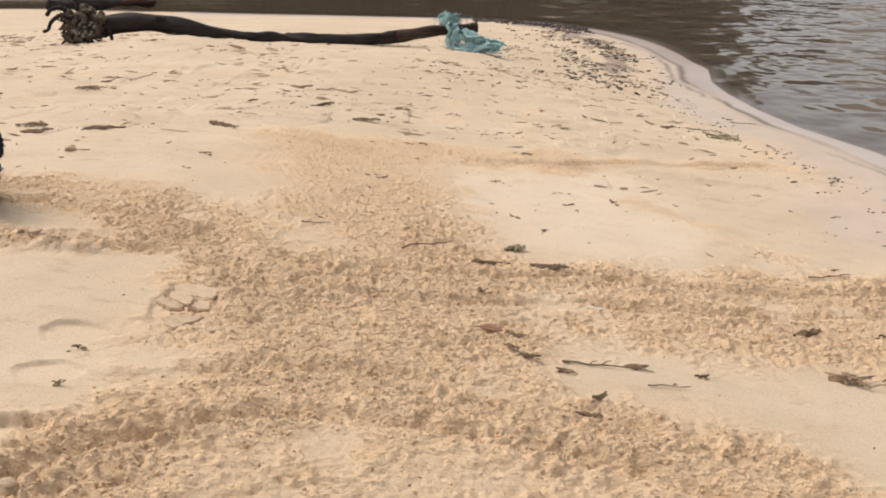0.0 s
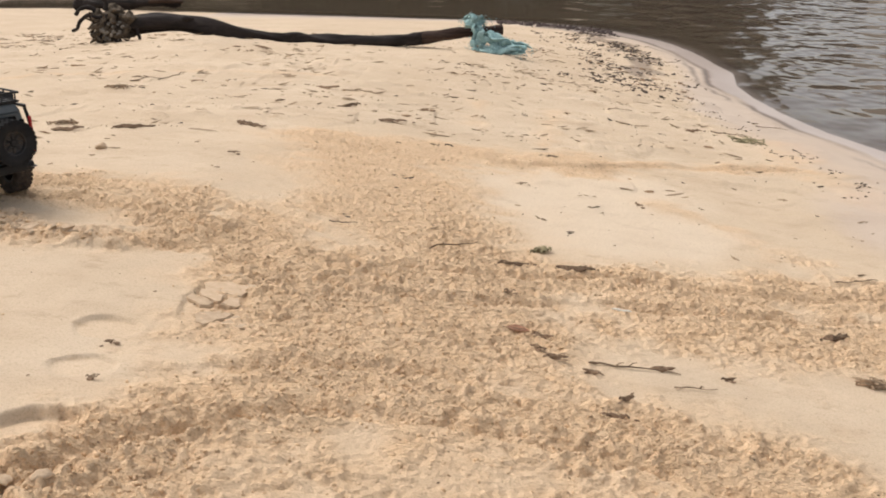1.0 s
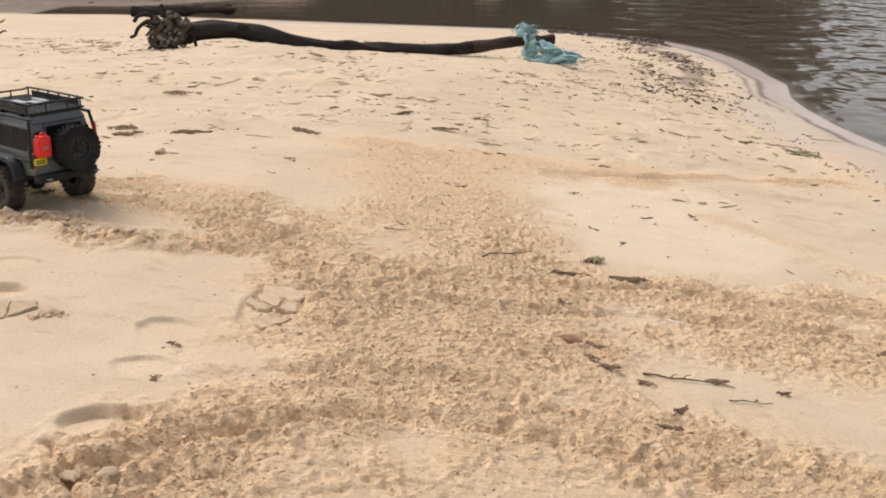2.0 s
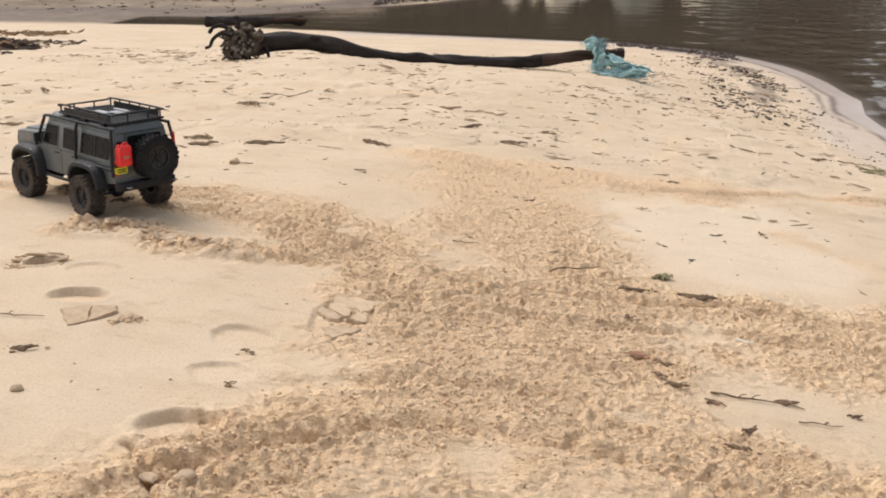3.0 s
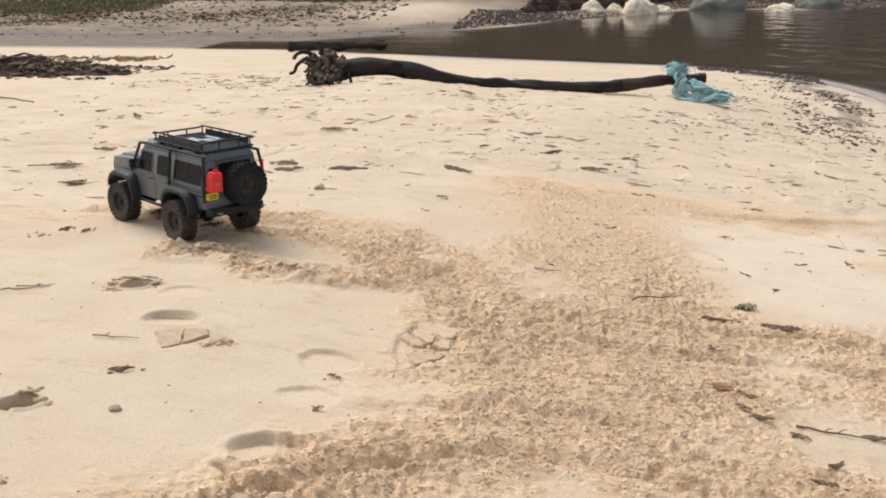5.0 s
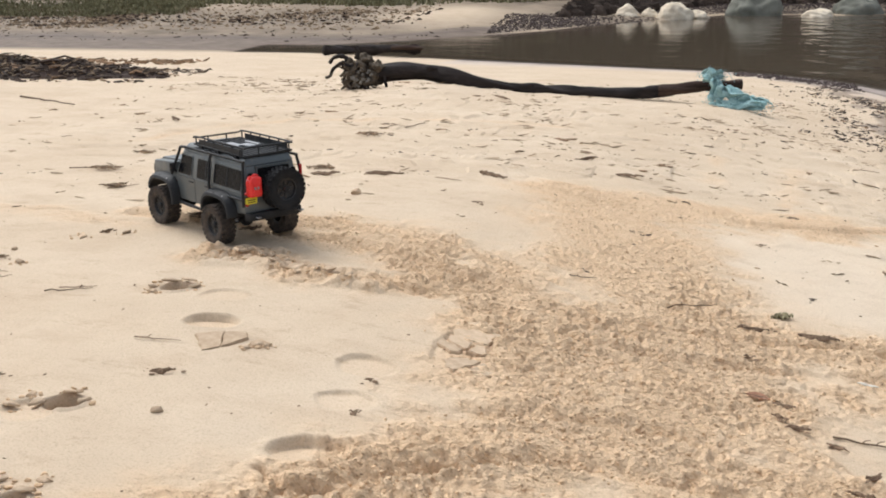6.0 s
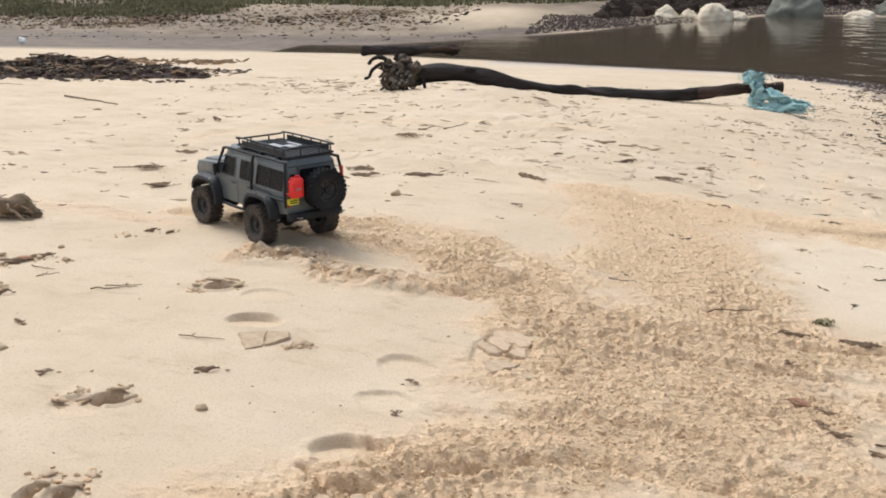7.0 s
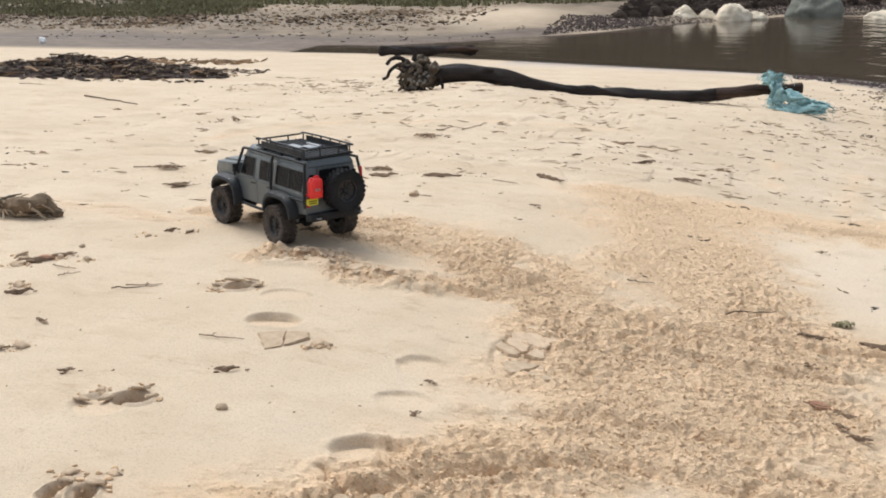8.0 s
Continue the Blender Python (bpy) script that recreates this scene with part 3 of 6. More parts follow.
def rounded(x0, x1, z0, z1, r, slope=0.0, steps=3):
    """A rectangle with round corners; slope pushes its upper front corner back."""
    out = []
    for cx, cz, a0 in ((x1 - r, z1 - r, 0), (x0 + r, z1 - r, 90), (x0 + r, z0 + r, 180), (x1 - r, z0 + r, 270)):
        for k in range(steps + 1):
            a = radians(a0 + 90 * k / steps)
            x, z = cx + r * math.cos(a), cz + r * math.sin(a)
            out.append((x - slope * max(0, (z - z0) / (z1 - z0)) * (1 if x > (x0 + x1) / 2 else 0), z))
    return out


def side_plate(outline, sign, inner, outer):
    """A plate that lies on the cabin's leaning side; inner and outer: how far its faces stand from that side."""
    bm = bmesh.new()
    a = [bm.verts.new((x, sign * (half_at(max(z, 0.15)) + inner), z)) for x, z in outline]
    b = [bm.verts.new((x, sign * (half_at(max(z, 0.15)) + outer), z)) for x, z in outline]
    n = len(outline)
    for i in range(n):
        bm.faces.new((a[i], a[(i + 1) % n], b[(i + 1) % n], b[i]))
    bm.faces.new(a[::-1])
    bm.faces.new(b)
    bmesh.ops.recalc_face_normals(bm, faces=bm.faces)
    return bm


def lathe(bm, profile, sides=40):
    """Turns (radius, y) pairs round the y axis."""
    rings = [[bm.verts.new((r * math.cos(6.28318 * k / sides), y, r * math.sin(6.28318 * k / sides))) for k in range(sides)] for r, y in profile]
    for a, b in zip(rings, rings[1:]):
        for k in range(sides):
            bm.faces.new((a[k], a[(k + 1) % sides], b[(k + 1) % sides], b[k]))
    return rings


def wheel_meshes(rubber):
    """Meshes of one wheel, its axle along y, outer face towards +y: hub, tyre, rim."""
    bm = bmesh.new()
    w = 0.023
    prof = [(0.029, -w * 0.72), (0.036, -w * 0.9), (0.048, -w), (0.0535, -w * 0.88), (0.0552, -w * 0.6), (0.0556, 0), (0.0552, w * 0.6), (0.0535, w * 0.88), (0.048, w), (0.036, w * 0.9), (0.029, w * 0.72)]
    lathe(bm, prof, 48)
    for k in range(26):
        for row, (y, wide, shift) in enumerate(((-0.0165, 0.011, 0.0), (-0.0055, 0.009, 0.5), (0.0055, 0.009, 0.0), (0.0165, 0.011, 0.5))):
            a = 6.28318 * (k + shift) / 26
            m = Matrix.Rotation(-a, 4, "Y") @ Matrix.Translation((0.0565, y, 0)) @ Matrix.Rotation(radians(14 if row % 2 else -14), 4, "X")
            box(bm, -0.003, 0.0015, -wide / 2, wide / 2, -0.0042, 0.0042, 0, m)
        a = 6.28318 * (k + 0.25) / 26
        for s in (-1, 1):
            m = Matrix.Rotation(-a, 4, "Y") @ Matrix.Translation((0.0525, s * w * 0.97, 0))
            box(bm, -0.004, 0.0035, -0.0011, 0.0011, -0.0032, 0.0032, 0, m)
    bmesh.ops.recalc_face_normals(bm, faces=bm.faces)
    tyre = bpy.data.meshes.new("tyre")
    bm.to_mesh(tyre)
    bm.free()
    tyre.materials.append(rubber)
    bm = bmesh.new()
    lathe(bm, [(0.0245, -0.016), (0.0305, -0.0175), (0.0315, -0.0165), (0.0285, -0.01), (0.0285, 0.01), (0.0315, 0.0165), (0.0305, 0.0185), (0.0275, 0.0175), (0.0255, 0.012), (0.012, 0.008), (0.0, 0.008)], 40)
    for k in range(8):
        a = 6.28318 * k / 8
        m = Matrix.Rotation(-a, 4, "Y")
        box(bm, 0.010, 0.0262, 0.008, 0.0125, -0.0042, 0.0042, 0.001, m)
    for k in range(12):
        a = 6.28318 * k / 12
        box(bm, -0.0012, 0.0012, -0.001, 0.0012, -0.0012, 0.0012, 0.0003, Matrix.Rotation(-a, 4, "Y") @ Matrix.Translation((0.0290, 0.0186, 0)))
    bmesh.ops.recalc_face_normals(bm, faces=bm.faces)
    rim = bpy.data.meshes.new("rim")
    bm.to_mesh(rim)
    bm.free()
    rim.materials.append(RIM)
    bm = bmesh.new()
    lathe(bm, [(0.0, -0.012), (0.0095, -0.012), (0.0095, 0.014), (0.007, 0.017), (0.0, 0.0175)], 20)
    bmesh.ops.recalc_face_normals(bm, faces=bm.faces)
    hub = bpy.data.meshes.new("hub")
    bm.to_mesh(hub)
    bm.free()
    hub.materials.append(TRIM)
    for me in (tyre, rim, hub):
        me.shade_smooth()
        me.set_sharp_from_angle(angle=radians(38))
    return hub, tyre, rim


def set_wheel(truck, meshes, m, name="wheel", label=""):
    ob = new(name, meshes[0])
    ob.parent = truck
    ob.matrix_local = m
    if label:
        ob["label"] = label
    for key, me in (("tyre", meshes[1]), ("rim", meshes[2])):
        new(key, me).parent = ob
    return ob


def arch(cx, r, a0, a1, steps, n=3.2, cz=0.0585):
    """Points of a squarish arch over a wheel."""
    out = []
    for i in range(steps + 1):
        a = radians(a0 + (a1 - a0) * i / max(steps, 1))
        c, s = math.cos(a), math.sin(a)
        k = r / (abs(c) ** n + abs(s) ** n) ** (1 / n)
        out.append((cx + k * c, cz + k * s))
    return out


def model_truck(m):
    t = thing("model_truck", m, "grey radio-controlled off-road truck with black roof rack and dusty tyres", "model truck")
    F, R = 0.162, -0.162
    # lower body with both arches cut out
    bm = bmesh.new()
    outline = [(0.236, 0.128), (0.238, 0.162), (0.232, 0.174), (0.10, 0.185), (0.10, 0.152), (-0.285, 0.152), (-0.287, 0.098), (-0.245, 0.092)]
    outline += arch(R, 0.070, 152, 22, 14)
    outline += [(-0.088, 0.080), (0.080, 0.080)]
    outline += arch(F, 0.070, 158, 55, 12)
    extruded(bm, outline, "y", -0.088, 0.088)
    edges = [e for e in bm.edges if abs(e.verts[0].co.y - e.verts[1].co.y) < 1e-6]
    bmesh.ops.bevel(bm, geom=edges, offset=0.0035, segments=2, profile=0.5, affect="EDGES", clamp_overlap=True)
    part("body", bm, PAINT, t, "satin grey body shell", 35)
    for s in (-1, 1):
        for cx, a0, a1 in ((F, 172, 30), (R, 166, 12)):
            bm = bmesh.new()
            inner, outer = arch(cx, 0.068, a0, a1, 16), arch(cx, 0.0705, a0, a1, 16)
            lo, hi = sorted((s * 0.03, s * 0.0875))
            extruded(bm, inner + outer[::-1], "y", lo, hi)
            part("wheel_well", bm, TRIM, t, smooth=40)
        # fender flares
        for cx, a0, a1 in ((F, 176, 24), (R, 164, 16)):
            bm = bmesh.new()
            sect = [(0.068, 0.086), (0.068, 0.112), (0.0715, 0.115), (0.079, 0.113), (0.0865, 0.098), (0.087, 0.086)]
            rows = []
            for i in range(19):
                row = []
                for r, y in sect:
                    x, z = arch(cx, r, a0 + (a1 - a0) * i / 18, 0, 0)[0]
                    row.append(bm.verts.new((x, s * y, z)))
                rows.append(row)
            for a, b in zip(rows, rows[1:]):
                for k in range(6):
                    bm.faces.new((a[k], a[(k + 1) % 6], b[(k + 1) % 6], b[k]))
            bm.faces.new(rows[0])
            bm.faces.new(rows[-1][::-1])
            bmesh.ops.recalc_face_normals(bm, faces=bm.faces)
            flare = part("fender_flare", bm, TRIM, t, "black plastic fender flare", 40)
            for k in range(5):
                x, z = arch(cx, 0.083, 150 - 30 * k, 0, 0)[0]
                bm = bmesh.new()
                bmesh.ops.create_icosphere(bm, subdivisions=1, radius=0.0018)
                bmesh.ops.translate(bm, verts=bm.verts, vec=(x, s * 0.1105, z))
                part("screw", bm, STEEL if k % 2 else TRIM, flare)
        # doors with handles, and the side windows
        for x0, x1, r in ((-0.015, 0.096, 0.004), (-0.108, -0.018, 0.004)):
            z0 = 0.084
            o = rounded(x0, x1, z0, 0.1495, r)
            if x0 < -0.1:
                o = [(max(x, -0.105 + max(0, 0.118 - z) * 0.75), z) for x, z in o]
            if x1 > 0.09:
                o = [(min(x, 0.094 - max(0, 0.118 - z) * 0.5), z) for x, z in o]
            door = part("door", side_plate(o, s, -0.002, 0.0016), PAINT, t, smooth=40)
            bm = bmesh.new()
            box(bm, x0 + 0.008, x0 + 0.030, s * 0.0895 - 0.002, s * 0.0895 + 0.003, 0.139, 0.1425, 0.0008)
            part("handle", bm, TRIM, door)
        for x0, x1, slope, split in ((0.006, 0.082, 0.020, None), (-0.098, -0.028, 0.0, -0.080), (-0.268, -0.124, 0.0, -0.196)):
            win = part("window", side_plate(rounded(x0 - 0.004, x1 + 0.004, 0.154, 0.2155, 0.006, slope), s, -0.001, 0.0014), PAINT, t, smooth=40)
            part("pane", side_plate(rounded(x0, x1, 0.158, 0.2115, 0.005, slope), s, 0.0, 0.0026), GLASS, win, "dark tinted window", 40)
            if split is not None:
                part("glazing_bar", side_plate(rounded(split - 0.002, split + 0.002, 0.158, 0.2115, 0.0008), s, 0.0, 0.0036), TRIM, win)
        bm = bmesh.new()
        box(bm, -0.285, 0.10, s * 0.0885 - 0.0012, s * 0.0885 + 0.0016, 0.1502, 0.1532, 0.0006)
        part("waist_moulding", bm, PAINT, t)
        # cage of black tube outside the cabin
        for pts in ([(0.112, s * 0.094, 0.150), (0.098, s * 0.0925, 0.172), (0.070, s * 0.086, 0.222), (0.055, s * 0.083, 0.236), (-0.06, s * 0.083, 0.238), (-0.265, s * 0.083, 0.238), (-0.284, s * 0.085, 0.230), (-0.292, s * 0.094, 0.16), (-0.292, s * 0.094, 0.118)],
                    [(-0.111, s * 0.083, 0.238), (-0.111, s * 0.0895, 0.215), (-0.111, s * 0.0955, 0.16), (-0.113, s * 0.096, 0.141), (-0.13, s * 0.096, 0.137), (-0.29, s * 0.095, 0.137)]):
            bm = bmesh.new()
            tube(bm, spline(pts, 4), 0.0042, 8)
            part("cage_tube", bm, TRIM, t, "black tube of the roll cage", 60)
        # mirror, side slider, headlight
        bm = bmesh.new()
        box(bm, 0.088, 0.095, s * 0.098 - 0.006, s * 0.098 + 0.012, 0.160, 0.186, 0.002)
        tube(bm, [(0.094, s * 0.088, 0.158), (0.092, s * 0.100, 0.166)], 0.002, 6)
        part("mirror", bm, TRIM, t, "black door mirror", 40)
        bm = bmesh.new()
        tube(bm, spline([(0.085, s * 0.085, 0.078), (0.06, s * 0.094, 0.072), (-0.06, s * 0.094, 0.072), (-0.085, s * 0.085, 0.078)], 5), 0.0045, 8)
        part("side_slider", bm, TRIM, t, smooth=60)
        bm = bmesh.new()
        bmesh.ops.create_cone(bm, cap_ends=True, segments=24, radius1=0.014, radius2=0.012, depth=0.008, matrix=Matrix.Translation((0.241, s * 0.066, 0.150)) @ Matrix.Rotation(radians(90), 4, "Y"))
        part("headlight", bm, LENS_CLEAR, t, "round clear headlight", 40)
        # springs over the axles
        for cx in (F, R):
            bm = bmesh.new()
            tube(bm, [(cx - 0.028, s * 0.062, 0.055), (cx - 0.012, s * 0.056, 0.13)], 0.0055, 10)
            for k in range(8):
                u = k / 8
                c = Vector((cx - 0.028 + 0.016 * u, s * (0.062 - 0.006 * u), 0.06 + 0.066 * u))
                tube(bm, [c + Vector((0.0085 * math.cos(6.283 * j / 10), 0.0085 * math.sin(6.283 * j / 10), 0.008 * j / 10)) for j in range(11)], 0.0012, 5)
            part("shock_absorber", bm, STEEL, t, "steel coil-over shock absorber", 60)
    # cabin: a box that narrows upwards, with a leaning windscreen
    bm = bmesh.new()
    lo = [(0.10, 0.088, 0.150), (0.10, -0.088, 0.150), (-0.285, -0.088, 0.150), (-0.285, 0.088, 0.150)]
    hi = [(0.066, 0.075, 0.225), (0.066, -0.075, 0.225), (-0.280, -0.075, 0.225), (-0.280, 0.075, 0.225)]
    a, b = [bm.verts.new(p) for p in lo], [bm.verts.new(p) for p in hi]
    for k in range(4):
        bm.faces.new((a[k], a[(k + 1) % 4], b[(k + 1) % 4], b[k]))
    bm.faces.new(a[::-1])
    bm.faces.new(b)
    bmesh.ops.recalc_face_normals(bm, faces=bm.faces)
    bmesh.ops.bevel(bm, geom=bm.edges[:], offset=0.005, segments=3, profile=0.5, affect="EDGES")
    cabin = part("cabin", bm, PAINT, t, smooth=35)
    bm = bmesh.new()
    lo = [(0.070, 0.0785, 0.223), (0.070, -0.0785, 0.223), (-0.2835, -0.0785, 0.223), (-0.2835, 0.0785, 0.223)]
    hi = [(0.050, 0.066, 0.246), (0.050, -0.066, 0.246), (-0.272, -0.066, 0.246), (-0.272, 0.066, 0.246)]
    a, b = [bm.verts.new(p) for p in lo], [bm.verts.new(p) for p in hi]
    for k in range(4):
        bm.faces.new((a[k], a[(k + 1) % 4], b[(k + 1) % 4], b[k]))
    bm.faces.new(a[::-1])
    bm.faces.new(b)
    bmesh.ops.recalc_face_normals(bm, faces=bm.faces)
    bmesh.ops.bevel(bm, geom=bm.edges[:], offset=0.007, segments=3, profile=0.5, affect="EDGES")
    roof = part("roof", bm, PAINT, t, smooth=35)
    for s in (-1, 1):
        bm = bmesh.new()
        box(bm, -0.125, -0.005, s * 0.0735 - 0.004, s * 0.0735 + 0.004, 0.2325, 0.2425, 0.0018)
        part("roof_light", bm, GLASS, roof, "dark roof side light", 40)
    # bonnet, grille, windscreen
    bm = bmesh.new()
    extruded(bm, [(0.104, 0.184), (0.104, 0.1895), (0.222, 0.1815), (0.234, 0.174), (0.234, 0.168)], "y", -0.064, 0.064)
    bmesh.ops.bevel(bm, geom=bm.edges[:], offset=0.002, segments=2, profile=0.5, affect="EDGES")
    bonnet = part("bonnet", bm, PAINT, t, smooth=35)
    bm = bmesh.new()
    box(bm, 0.12, 0.19, -0.02, 0.02, 0.1845, 0.1925, 0.002, Matrix.Rotation(radians(3.5), 4, "Y") @ Matrix.Translation((-0.012, 0, 0.009)))
    part("bonnet_scoop", bm, TRIM, bonnet, "black bonnet panel", 40)
    bm = bmesh.new()
    box(bm, 0.236, 0.2415, -0.045, 0.045, 0.134, 0.166, 0.001)
    for k in range(5):
        box(bm, 0.2405, 0.2435, -0.043, 0.043, 0.137 + 0.006 * k, 0.1395 + 0.006 * k, 0.0005)
    part("grille", bm, TRIM, t, "black slatted grille", 40)
    bm = bmesh.new()
    q = [(0.0985, 0.076, 0.158), (0.0985, -0.076, 0.158), (0.0725, -0.068, 0.2165), (0.0725, 0.068, 0.2165)]
    a, b = [bm.verts.new(p) for p in q], [bm.verts.new((p[0] + 0.0022, p[1], p[2] + 0.001)) for p in q]
    for k in range(4):
        bm.faces.new((a[k], a[(k + 1) % 4], b[(k + 1) % 4], b[k]))
    bm.faces.new(a[::-1])
    bm.faces.new(b)
    bmesh.ops.recalc_face_normals(bm, faces=bm.faces)
    part("windscreen", bm, GLASS, t, "dark tinted windscreen")
    # front bumper with a guard hoop
    bm = bmesh.new()
    extruded(bm, [(0.234, -0.092), (0.255, -0.080), (0.262, -0.04), (0.262, 0.04), (0.255, 0.080), (0.234, 0.092)], "z", 0.098, 0.119)
    bmesh.ops.bevel(bm, geom=bm.edges[:], offset=0.003, segments=2, profile=0.5, affect="EDGES")
    bumper = part("front_bumper", bm, TRIM, t, "black front bumper", 40)
    bm = bmesh.new()
    tube(bm, spline([(0.252, 0.075, 0.118), (0.260, 0.074, 0.145), (0.252, 0.066, 0.164), (0.256, 0.0, 0.167), (0.252, -0.066, 0.164), (0.260, -0.074, 0.145), (0.252, -0.075, 0.118)], 5), 0.004, 8)
    part("guard_hoop", bm, TRIM, bumper, "black tubular guard hoop", 60)
    # rear: window, corner lights, plate, bumper, lamps
    def rear_plate(name, y0, y1, z0, z1, mat, out=0.0015, parent=t, label="", r=0.003):
        bm = bmesh.new()
        extruded(bm, rounded(y0, y1, z0, z1, r), "x", -0.2835 - out, -0.280)
        return part(name, bm, mat, parent, label, 40)
    tail = rear_plate("rear_door", -0.062, 0.046, 0.096, 0.222, PAINT, 0.0030)
    pane = rear_plate("rear_window", -0.056, 0.042, 0.176, 0.2165, GLASS, 0.0045, tail, "dark tinted rear window", 0.005)
    for y0, y1 in ((0.055, 0.070), (-0.078, -0.067)):
        rear_plate("corner_light", y0, y1, 0.165, 0.205, GLASS, 0.0020, t, "narrow dark rear corner window")
    plate = rear_plate("plate", 0.046, 0.080, 0.112, 0.130, YELLOW, 0.0050, t, "yellow plate with two dark bars")
    for k in range(2):
        bm = bmesh.new()
        box(bm, -0.2895, -0.2883, 0.051, 0.075, 0.116 + 0.006 * k, 0.1185 + 0.006 * k)
        part("dark_bar", bm, TRIM, plate)
    plate.matrix_local = Matrix.Translation((-0.003, 0.005, 0.011))
    for s in (-1, 1):
        for z in (0.122, 0.137, 0.152):
            bm = bmesh.new()
            bmesh.ops.create_cone(bm, cap_ends=True, segments=16, radius1=0.0055, radius2=0.0045, depth=0.005, matrix=Matrix.Translation((-0.2875, s * 0.080, z)) @ Matrix.Rotation(radians(-90), 4, "Y"))
            part("tail_lamp", bm, LENS_RED, t, "small round red tail lamp", 40)
    bm = bmesh.new()
    box(bm, -0.298, -0.290, -0.092, -0.085, 0.122, 0.212, 0.002)
    part("jack", bm, LENS_RED, t, "dark red jack on the rear corner", 40)
    bm = bmesh.new()
    extruded(bm, [(-0.283, -0.088), (-0.304, -0.080), (-0.306, 0.0), (-0.304, 0.080), (-0.283, 0.088)], "z", 0.078, 0.099)
    bmesh.ops.bevel(bm, geom=bm.edges[:], offset=0.003, segments=2, profile=0.5, affect="EDGES")
    rear = part("rear_bumper", bm, TRIM, t, "black rear bumper", 40)
    for y in (-0.074, 0.06):
        bm = bmesh.new()
        tube(bm, [(-0.302, y - 0.005, 0.088), (-0.313, y - 0.005, 0.088), (-0.316, y, 0.088), (-0.313, y + 0.005, 0.088), (-0.302, y + 0.005, 0.088)], 0.002, 6)
        part("shackle", bm, STEEL, rear, "bright steel shackle", 60)
    # spare wheel and fuel can on the tail
    set_wheel(t, wheel_meshes(SPARE), Matrix.Translation((-0.3115, -0.020, 0.157)) @ Matrix.Rotation(radians(90), 4, "Z"), "spare_wheel", "clean black spare wheel on the rear door")
    bm = bmesh.new()
    box(bm, -0.292, -0.280, -0.034, -0.014, 0.14, 0.165, 0.002)
    part("spare_carrier", bm, TRIM, t)
    bm = bmesh.new()
    extruded(bm, [(0.043, 0.137), (0.075, 0.137), (0.078, 0.141), (0.078, 0.180), (0.069, 0.192), (0.046, 0.192), (0.040, 0.187), (0.040, 0.141)], "x", -0.314, -0.290)
    bmesh.ops.bevel(bm, geom=bm.edges[:], offset=0.004, segments=3, profile=0.5, affect="EDGES")
    can = part("fuel_can", bm, RED, t, "bright red plastic fuel can", 40)
    for a, b in (((0.046, 0.145), (0.071, 0.180)), ((0.071, 0.145), (0.046, 0.180))):
        bm = bmesh.new()
        tube(bm, [(-0.314, a[0], a[1]), (-0.3148, (a[0] + b[0]) / 2, (a[1] + b[1]) / 2), (-0.314, b[0], b[1])], 0.0022, 6)
        part("pressed_rib", bm, RED, can, smooth=60)
    bm = bmesh.new()
    tube(bm, [(-0.302, 0.046, 0.191), (-0.302, 0.049, 0.196), (-0.302, 0.060, 0.196), (-0.302, 0.063, 0.191)], 0.0025, 6)
    part("can_handle", bm, RED, can, smooth=60)
    bm = bmesh.new()
    tube(bm, [(-0.302, 0.069, 0.186), (-0.302, 0.073, 0.192)], 0.0055, 10)
    part("cap", bm, RED, can, smooth=40)
    bm = bmesh.new()
    box(bm, -0.3165, -0.3145, 0.051, 0.066, 0.158, 0.165, 0.0005)
    part("can_label", bm, STEEL, can, "small pale label")
    can.matrix_local = Matrix.Translation((0, 0.006, 0.008))
    # roof rack
    x0, x1, w, zb, zt = -0.276, -0.002, 0.074, 0.250, 0.273
    bm = bmesh.new()
    tube(bm, [(x0, -w, zb), (x1, -w, zb), (x1, w, zb), (x0, w, zb)], 0.0028, 8, closed=True)
    rack = part("roof_rack", bm, TRIM, t, "black tubular roof rack", 60)
    bm = bmesh.new()
    tube(bm, spline([(x0, -w + 0.01, zt), (x0, w - 0.01, zt), (x0 + 0.01, w, zt), (x1 - 0.03, w, zt), (x1, w - 0.012, zt - 0.006), (x1, -w + 0.012, zt - 0.006), (x1 - 0.03, -w, zt), (x0 + 0.01, -w, zt), (x0, -w + 0.01, zt)], 5), 0.0026, 8)
    part("top_rail", bm, TRIM, rack, smooth=60)
    for s in (-1, 1):
        for k in range(6):
            x = x0 + 0.012 + k * 0.05
            bm = bmesh.new()
            tube(bm, [(x, s * w, zb), (x, s * w, zt)], 0.0022, 6)
            part("post", bm, TRIM, rack, smooth=60)
        for k in range(2):
            bm = bmesh.new()
            tube(bm, [(x0 if k else x1, s * w * 0.4, zb), (x0 if k else x1, s * w * 0.4, zt - (0 if k else 0.006))], 0.0022, 6)
            part("post", bm, TRIM, rack, smooth=60)
        for k in range(3):
            x = -0.04 - 0.095 * k
            bm = bmesh.new()
            box(bm, x - 0.008, x + 0.008, s * 0.070 - 0.006, s * 0.070 + 0.007, 0.236, zb, 0.001)
            part("rack_foot", bm, TRIM, rack)
        bm = bmesh.new()
        box(bm, x0 + 0.02, x1 - 0.03, s * w - 0.0015, s * w + 0.0015, zb + 0.001, zt - 0.006, 0.0008)
        part("side_panel", bm, TRIM, rack, "black panel on the rack's side")
    bm = bmesh.new()
    box(bm, x0 + 0.004, x1 - 0.004, -w + 0.004, w - 0.004, zb - 0.006, zb - 0.003, 0.001)
    part("tray", bm, TRIM, rack, "black tray of the rack")
